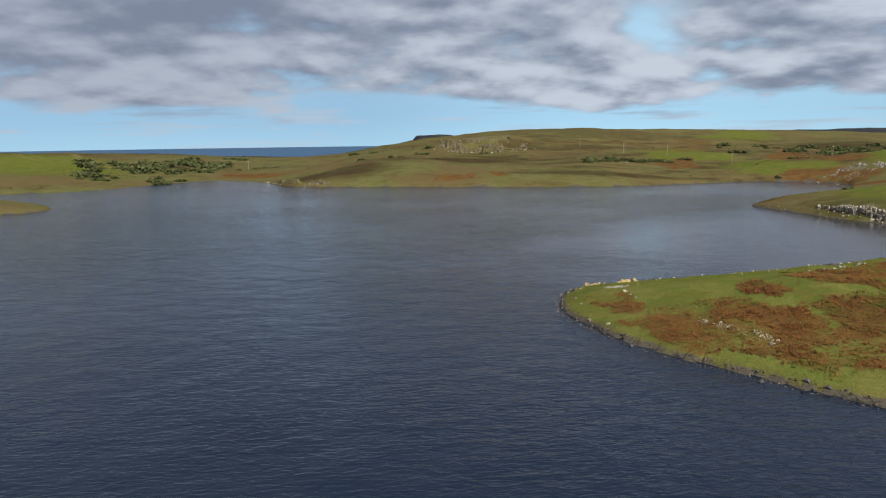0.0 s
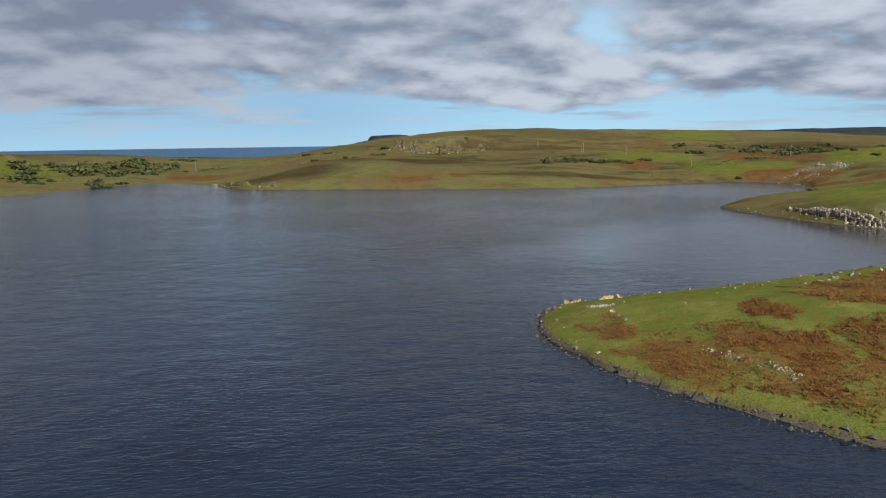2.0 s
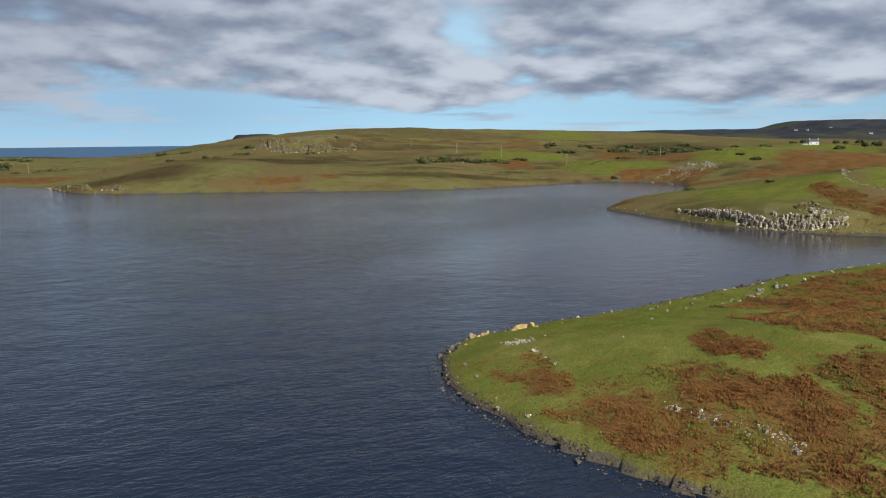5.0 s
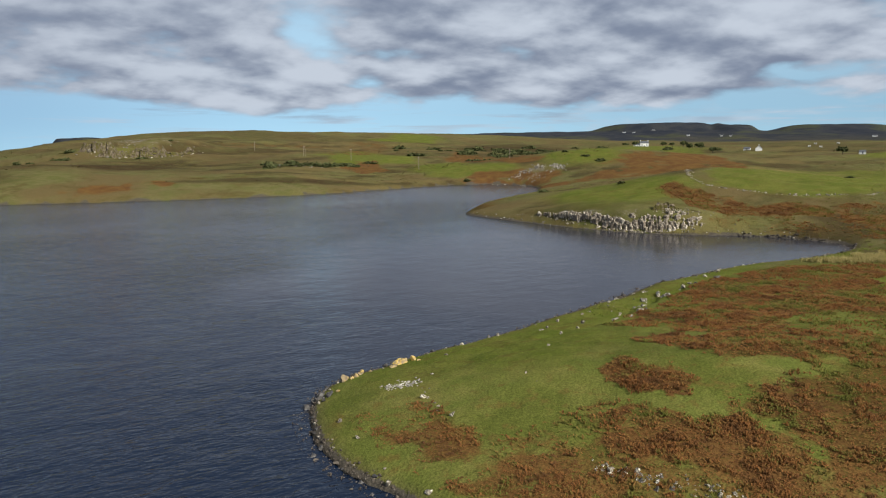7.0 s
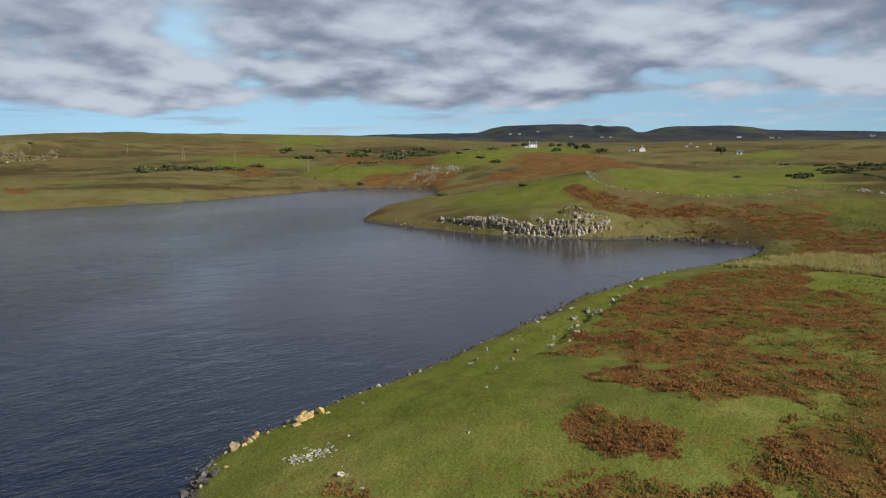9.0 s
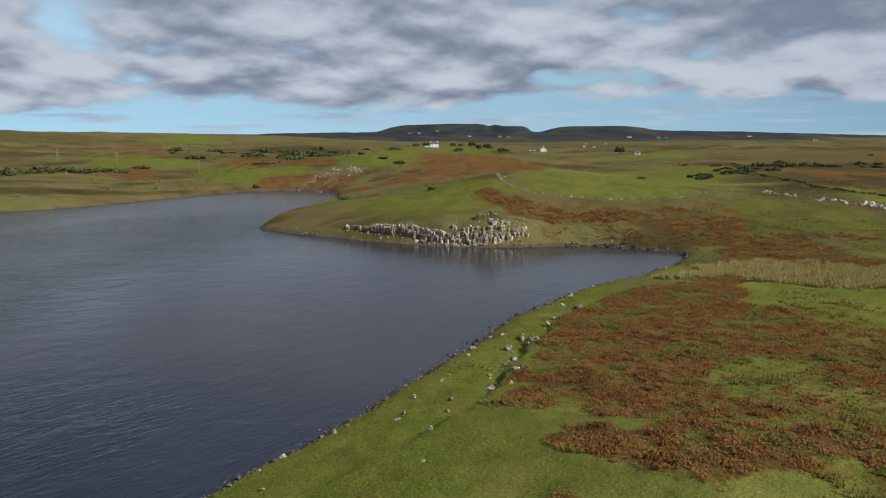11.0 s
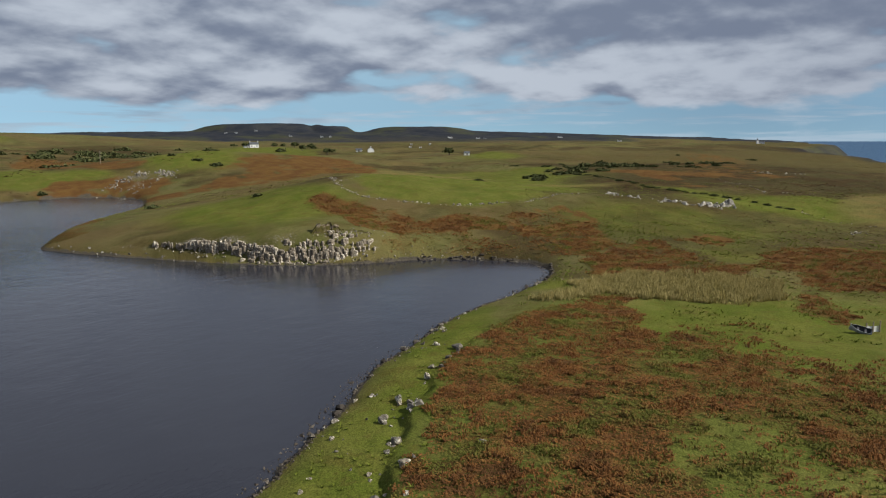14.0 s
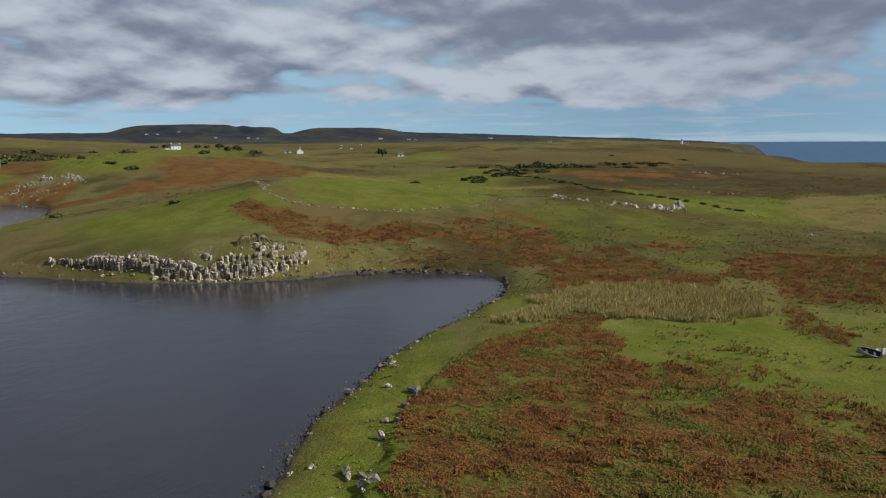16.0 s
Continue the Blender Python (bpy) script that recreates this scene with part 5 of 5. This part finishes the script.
def bushes(rows, label, group, seed=1, name="gorse_bush"):
    r = random.Random(seed)
    for x, y, s in rows:
        m = Matrix.LocRotScale((x, y, height(x, y) - 0.08 * s), Euler((0, 0, r.uniform(0, 6.28))), (s * r.uniform(0.8, 1.3), s * r.uniform(0.8, 1.2), s * r.uniform(0.6, 0.95)))
        tagged(part(name, BUSHES[r.randrange(5)], None, m=m), label, "bush", group)


def thicket(cx, cy, rx, ry, count, size, seed):
    r = random.Random(seed)
    return [(cx + r.gauss(0, rx), cy + r.gauss(0, ry), size * r.uniform(0.6, 1.4)) for _ in range(count)]


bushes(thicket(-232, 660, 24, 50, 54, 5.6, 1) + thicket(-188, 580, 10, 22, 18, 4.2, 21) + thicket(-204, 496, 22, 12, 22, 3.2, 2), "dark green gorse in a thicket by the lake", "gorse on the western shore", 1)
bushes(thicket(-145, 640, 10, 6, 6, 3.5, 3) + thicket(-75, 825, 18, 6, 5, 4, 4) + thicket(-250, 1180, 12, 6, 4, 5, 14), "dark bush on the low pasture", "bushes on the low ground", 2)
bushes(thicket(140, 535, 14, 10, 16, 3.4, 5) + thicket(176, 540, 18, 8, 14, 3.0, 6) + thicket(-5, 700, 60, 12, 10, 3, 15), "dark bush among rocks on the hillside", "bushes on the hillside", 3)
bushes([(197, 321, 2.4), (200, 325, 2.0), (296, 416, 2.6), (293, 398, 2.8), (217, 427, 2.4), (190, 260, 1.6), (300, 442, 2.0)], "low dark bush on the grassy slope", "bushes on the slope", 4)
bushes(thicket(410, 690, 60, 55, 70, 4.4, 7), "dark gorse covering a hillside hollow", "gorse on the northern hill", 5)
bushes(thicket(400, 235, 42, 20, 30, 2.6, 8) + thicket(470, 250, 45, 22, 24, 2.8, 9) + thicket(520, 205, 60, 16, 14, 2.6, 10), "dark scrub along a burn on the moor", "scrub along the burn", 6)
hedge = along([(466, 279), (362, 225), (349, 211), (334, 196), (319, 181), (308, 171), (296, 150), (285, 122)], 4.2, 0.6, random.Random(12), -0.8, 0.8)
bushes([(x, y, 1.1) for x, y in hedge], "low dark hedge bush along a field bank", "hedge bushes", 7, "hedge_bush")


# ---- houses ----


def box(bm, x0, x1, y0, y1, z0, z1):
    m = Matrix.Translation(((x0 + x1) / 2, (y0 + y1) / 2, (z0 + z1) / 2)) @ Matrix.Diagonal((x1 - x0, y1 - y0, z1 - z0, 1))
    bmesh.ops.create_cube(bm, size=1.0, matrix=m)
    return bm


def prism(bm, profile, y0, y1):
    """A shape with that outline (x, z), from y0 to y1."""
    a = [bm.verts.new((x, y0, z)) for x, z in profile]
    b = [bm.verts.new((x, y1, z)) for x, z in profile]
    bm.faces.new(a)
    bm.faces.new(b[::-1])
    for k in range(len(a)):
        bm.faces.new((a[k - 1], a[k], b[k], b[k - 1])[::-1])
    bmesh.ops.recalc_face_normals(bm, faces=bm.faces)
    return bm


def house(x, y, bearing, long_, deep, eaves, ridge, label, group="white farmhouses", roof=None, chimneys=2, windows=3):
    """A gabled cottage: its long side faces the bearing."""
    base = thing("house", pose(x, y, height(x, y) - 0.3, 0, 0, 90 - bearing), label, "house", group)
    w, d = deep / 2, long_ / 2
    part("wall", prism(bmesh.new(), [(-w, -1.0), (w, -1.0), (w, eaves), (0, ridge - 0.15), (-w, eaves)], -d, d), WHITEWASH, base)
    top = part("roof", prism(bmesh.new(), [(-w - 0.3, eaves - 0.25), (-w - 0.3, eaves - 0.05), (0, ridge + 0.1), (w + 0.3, eaves - 0.05), (w + 0.3, eaves - 0.25), (0, ridge - 0.1)], -d - 0.2, d + 0.2), roof or SLATE, base)
    for k in range(chimneys):
        s = (-1, 1)[k] * (d - 0.5)
        part("chimney", box(bmesh.new(), -0.35, 0.35, s - 0.4, s + 0.4, ridge - 0.5, ridge + 1.0), WHITEWASH, top)
    for k in range(windows):
        s = (k - (windows - 1) / 2) * long_ / (windows + 0.4)
        if windows % 2 and k == windows // 2:
            part("door", box(bmesh.new(), w + 0.003, w + 0.06, s - 0.45, s + 0.45, 0.3, min(2.3, eaves - 0.2)), BLACK_PAINT, base)
            continue
        pane = part("window", box(bmesh.new(), w + 0.003, w + 0.05, s - 0.09 * long_ * 0.6, s + 0.09 * long_ * 0.6, 0.36 * eaves, 0.72 * eaves), GLASS_DARK, base)
        part("sill", box(bmesh.new(), w + 0.003, w + 0.15, s - 0.06 * long_, s + 0.06 * long_, 0.36 * eaves - 0.12, 0.36 * eaves - 0.02), WHITEWASH, pane)
    return base


house(649, 744, 215, 10, 6.5, 5.0, 7.4, "tall white farmhouse with a slate roof among trees")
house(641, 749, 215, 6, 5, 2.6, 4.4, "low white byre beside the farmhouse", windows=2, chimneys=0)
house(576, 515, 140, 9, 5.6, 2.6, 4.9, "white gabled cottage with a grey roof in pasture", chimneys=1)
house(595, 544, 235, 6, 4, 2.2, 3.4, "small white outbuilding beside a cottage", windows=1, chimneys=0)
house(511, 374, 230, 4, 3, 2.0, 3.0, "small white hut in a green field", windows=1, chimneys=0)
for x, y, size in ((1815, 2105, 14), (1838, 2080, 12), (1924, 2072, 14), (1884, 1867, 14), (1945, 1781, 14), (1959, 1755, 11), (995, 758, 5), (1003, 728, 5), (2184, 1416, 18),
                   (2210, 1321, 16), (2220, 1300, 12), (1516, 596, 11), (2461, 1131, 20), (775, 608, 4), (763, 585, 4)):
    size *= 0.72
    house(x, y, 225, size, 0.5 * size, 0.25 * size, 0.42 * size, "distant white farmhouse on a dark hillside", "distant farmhouses", windows=3)


def lathe(bm, rings, sides=20):
    rows = [[bm.verts.new((r * math.cos(6.2832 * k / sides), r * math.sin(6.2832 * k / sides), z)) for k in range(sides)] for r, z in rings]
    for a, b in zip(rows, rows[1:]):
        for k in range(sides):
            bm.faces.new((a[k - 1], a[k], b[k], b[k - 1]))
    bm.faces.new(rows[-1])
    bm.faces.new(rows[0][::-1])
    return bm


tower = thing("lighthouse", pose(1735, 366, height(1735, 366) - 0.5), "white lighthouse tower on the far headland", "lighthouse")
part("tower", lathe(bmesh.new(), [(2.3, 0), (1.8, 6.5), (1.7, 7.5)]), WHITEWASH, tower)
gallery = part("gallery", lathe(bmesh.new(), [(2.3, 7.5), (2.3, 7.9), (1.2, 7.9), (1.2, 9.4)]), BLACK_PAINT, tower)
part("dome", lathe(bmesh.new(), [(1.4, 9.4), (1.1, 10.1), (0.4, 10.7), (0.1, 11.2)]), BLACK_PAINT, gallery)
house(1752, 360, 250, 12, 6, 3, 5, "low white keeper's house beside the lighthouse", "distant farmhouses")


def tree(x, y, size, seed):
    """A wind-bent tree: tapered trunk with limbs, crown of leaf clumps."""
    r = random.Random(seed)
    base = thing("tree", pose(x, y, height(x, y) - 0.1, 0, 0, r.uniform(0, 360)), "dark wind-bent tree near the farmhouse", "tree", "trees by the farmhouse")
    bm = lathe(bmesh.new(), [(0.05 * size, 0), (0.04 * size, 0.2 * size), (0.02 * size, 0.6 * size)], 7)
    for k in range(4):
        a = k * 1.6 + r.random()
        m = Matrix.Translation((0, 0, 0.3 * size)) @ Euler((0, 0.8, a)).to_matrix().to_4x4() @ Matrix.Translation((0, 0, 0.15 * size))
        bmesh.ops.create_cone(bm, segments=6, radius1=0.02 * size, radius2=0.008 * size, depth=0.35 * size, matrix=m)
    part("trunk", bm, BARK, base)
    part("crown", BUSHES[r.randrange(5)], None, base, m=Matrix.LocRotScale((0, 0, 0.3 * size), None, (0.42 * size, 0.38 * size, 0.55 * size)))


for k, (x, y) in enumerate([(659, 790), (668, 770), (646, 709), (652, 700), (660, 690), (598, 621), (606, 612), (563, 557), (625, 735), (690, 720), (700, 700), (520, 395), (630, 640)]):
    tree(x, y, 6.5 + (k * 37 % 10) * 0.35, 500 + k)

# ---- power line ----
for k, (x, y, tall, kind) in enumerate([(200, 576, 9, 1), (217, 493, 8.5, 1), (184, 643, 9, 2), (-145, 621, 8, 1), (278, 475, 7, 1), (163, 727, 9, 1)]):
    pole = thing("utility_pole", pose(x, y, height(x, y) - 0.3, 0, 0, 20), "weathered wooden pole of a power line on grassland" if kind == 1 else "weathered double wooden pole of a power line", "pole", "utility poles")
    for s in ((0,) if kind == 1 else (-0.8, 0.8)):
        post = part("post", lathe(bmesh.new(), [(0.17, 0), (0.12, tall)], 8), OLD_WOOD, pole, m=Matrix.Translation((s, 0, 0)))
    part("crossarm", box(bmesh.new(), -1.3, 1.3, -0.06, 0.06, tall - 0.55, tall - 0.4), OLD_WOOD, pole)
    for s in (-1.1, 0, 1.1):
        part("insulator", lathe(bmesh.new(), [(0.06, 0), (0.08, 0.1), (0.04, 0.2)], 8), GLASS_DARK, pole, m=Matrix.Translation((s, 0, tall - 0.4 if s else tall)))

# ---- derelict boat and hurdle on the pasture ----


def hull_mesh(length, beam, deep, wall):
    """An open clinker boat: bow at +x."""
    bm = bmesh.new()
    stations, ribs = 13, 9
    grids = []
    for inner in (0, 1):
        grid = []
        for i in range(stations):
            u = i / (stations - 1)
            w = (beam / 2 - wall * inner) * (0.72 + 0.45 * u - 1.17 * u ** 3.2) + 0.012
            sheer = deep * (0.85 + 0.55 * (u - 0.35) ** 2)
            row = []
            for k in range(ribs):
                a = math.pi * k / (ribs - 1)
                row.append(bm.verts.new((length * (u - 0.5) * (1 - 0.03 * inner), -w * math.cos(a) * (0.55 + 0.45 * abs(math.cos(a)) ** 0.5), sheer - (sheer - (0.0 if not inner else wall)) * math.sin(a) ** 0.7)))
            grid.append(row)
        grids.append(grid)
    out, ins = grids
    for i in range(stations - 1):
        for k in range(ribs - 1):
            bm.faces.new((out[i][k], out[i][k + 1], out[i + 1][k + 1], out[i + 1][k]))
            bm.faces.new((ins[i][k], ins[i + 1][k], ins[i + 1][k + 1], ins[i][k + 1])).material_index = 1
        for k in (0, ribs - 1):
            bm.faces.new((out[i][k], out[i + 1][k], ins[i + 1][k], ins[i][k]))
    for k in range(ribs - 1):
        bm.faces.new((out[0][k + 1], out[0][k], ins[0][k], ins[0][k + 1]))
    bm.faces.new(out[0])
    bmesh.ops.recalc_face_normals(bm, faces=bm.faces)
    return bm


bx, by = 138.9, 97.5
boat = thing("rowing_boat", pose(bx, by, height(bx, by) + 0.06, -26, -14, 100), "derelict blue-grey rowing boat lying on rough pasture", "boat")
shell = part("hull", hull_mesh(2.6, 1.4, 0.78, 0.05), HULL_PAINT, boat)
# inside and benches in a darker tone than the hull
shell.data.materials.append(HULL_INSIDE)
for s in (-0.6, 0.3):
    part("bench", box(bmesh.new(), s - 0.13, s + 0.13, -0.52, 0.52, 0.42, 0.46), HULL_INSIDE, boat)
part("stem", box(bmesh.new(), 1.23, 1.33, -0.04, 0.04, 0.02, 0.98), HULL_PAINT, boat)
hx, hy = 140.0, 96.0
hurdle = thing("fence_panel", pose(hx, hy, height(hx, hy) - 0.1, 0, 0, -52), "white boarded fence panel with wooden posts beside a boat", "fence")
for s in (-0.95, 0.0, 0.95):
    part("post", box(bmesh.new(), s - 0.06, s + 0.06, -0.06, 0.06, 0, 1.55 + 0.15 * s), OLD_WOOD, hurdle)
for k in range(3):
    part("board", box(bmesh.new(), -1.05, 1.05, 0.063, 0.09, 0.15 + 0.27 * k, 0.39 + 0.27 * k), WHITE_BOARD, hurdle)
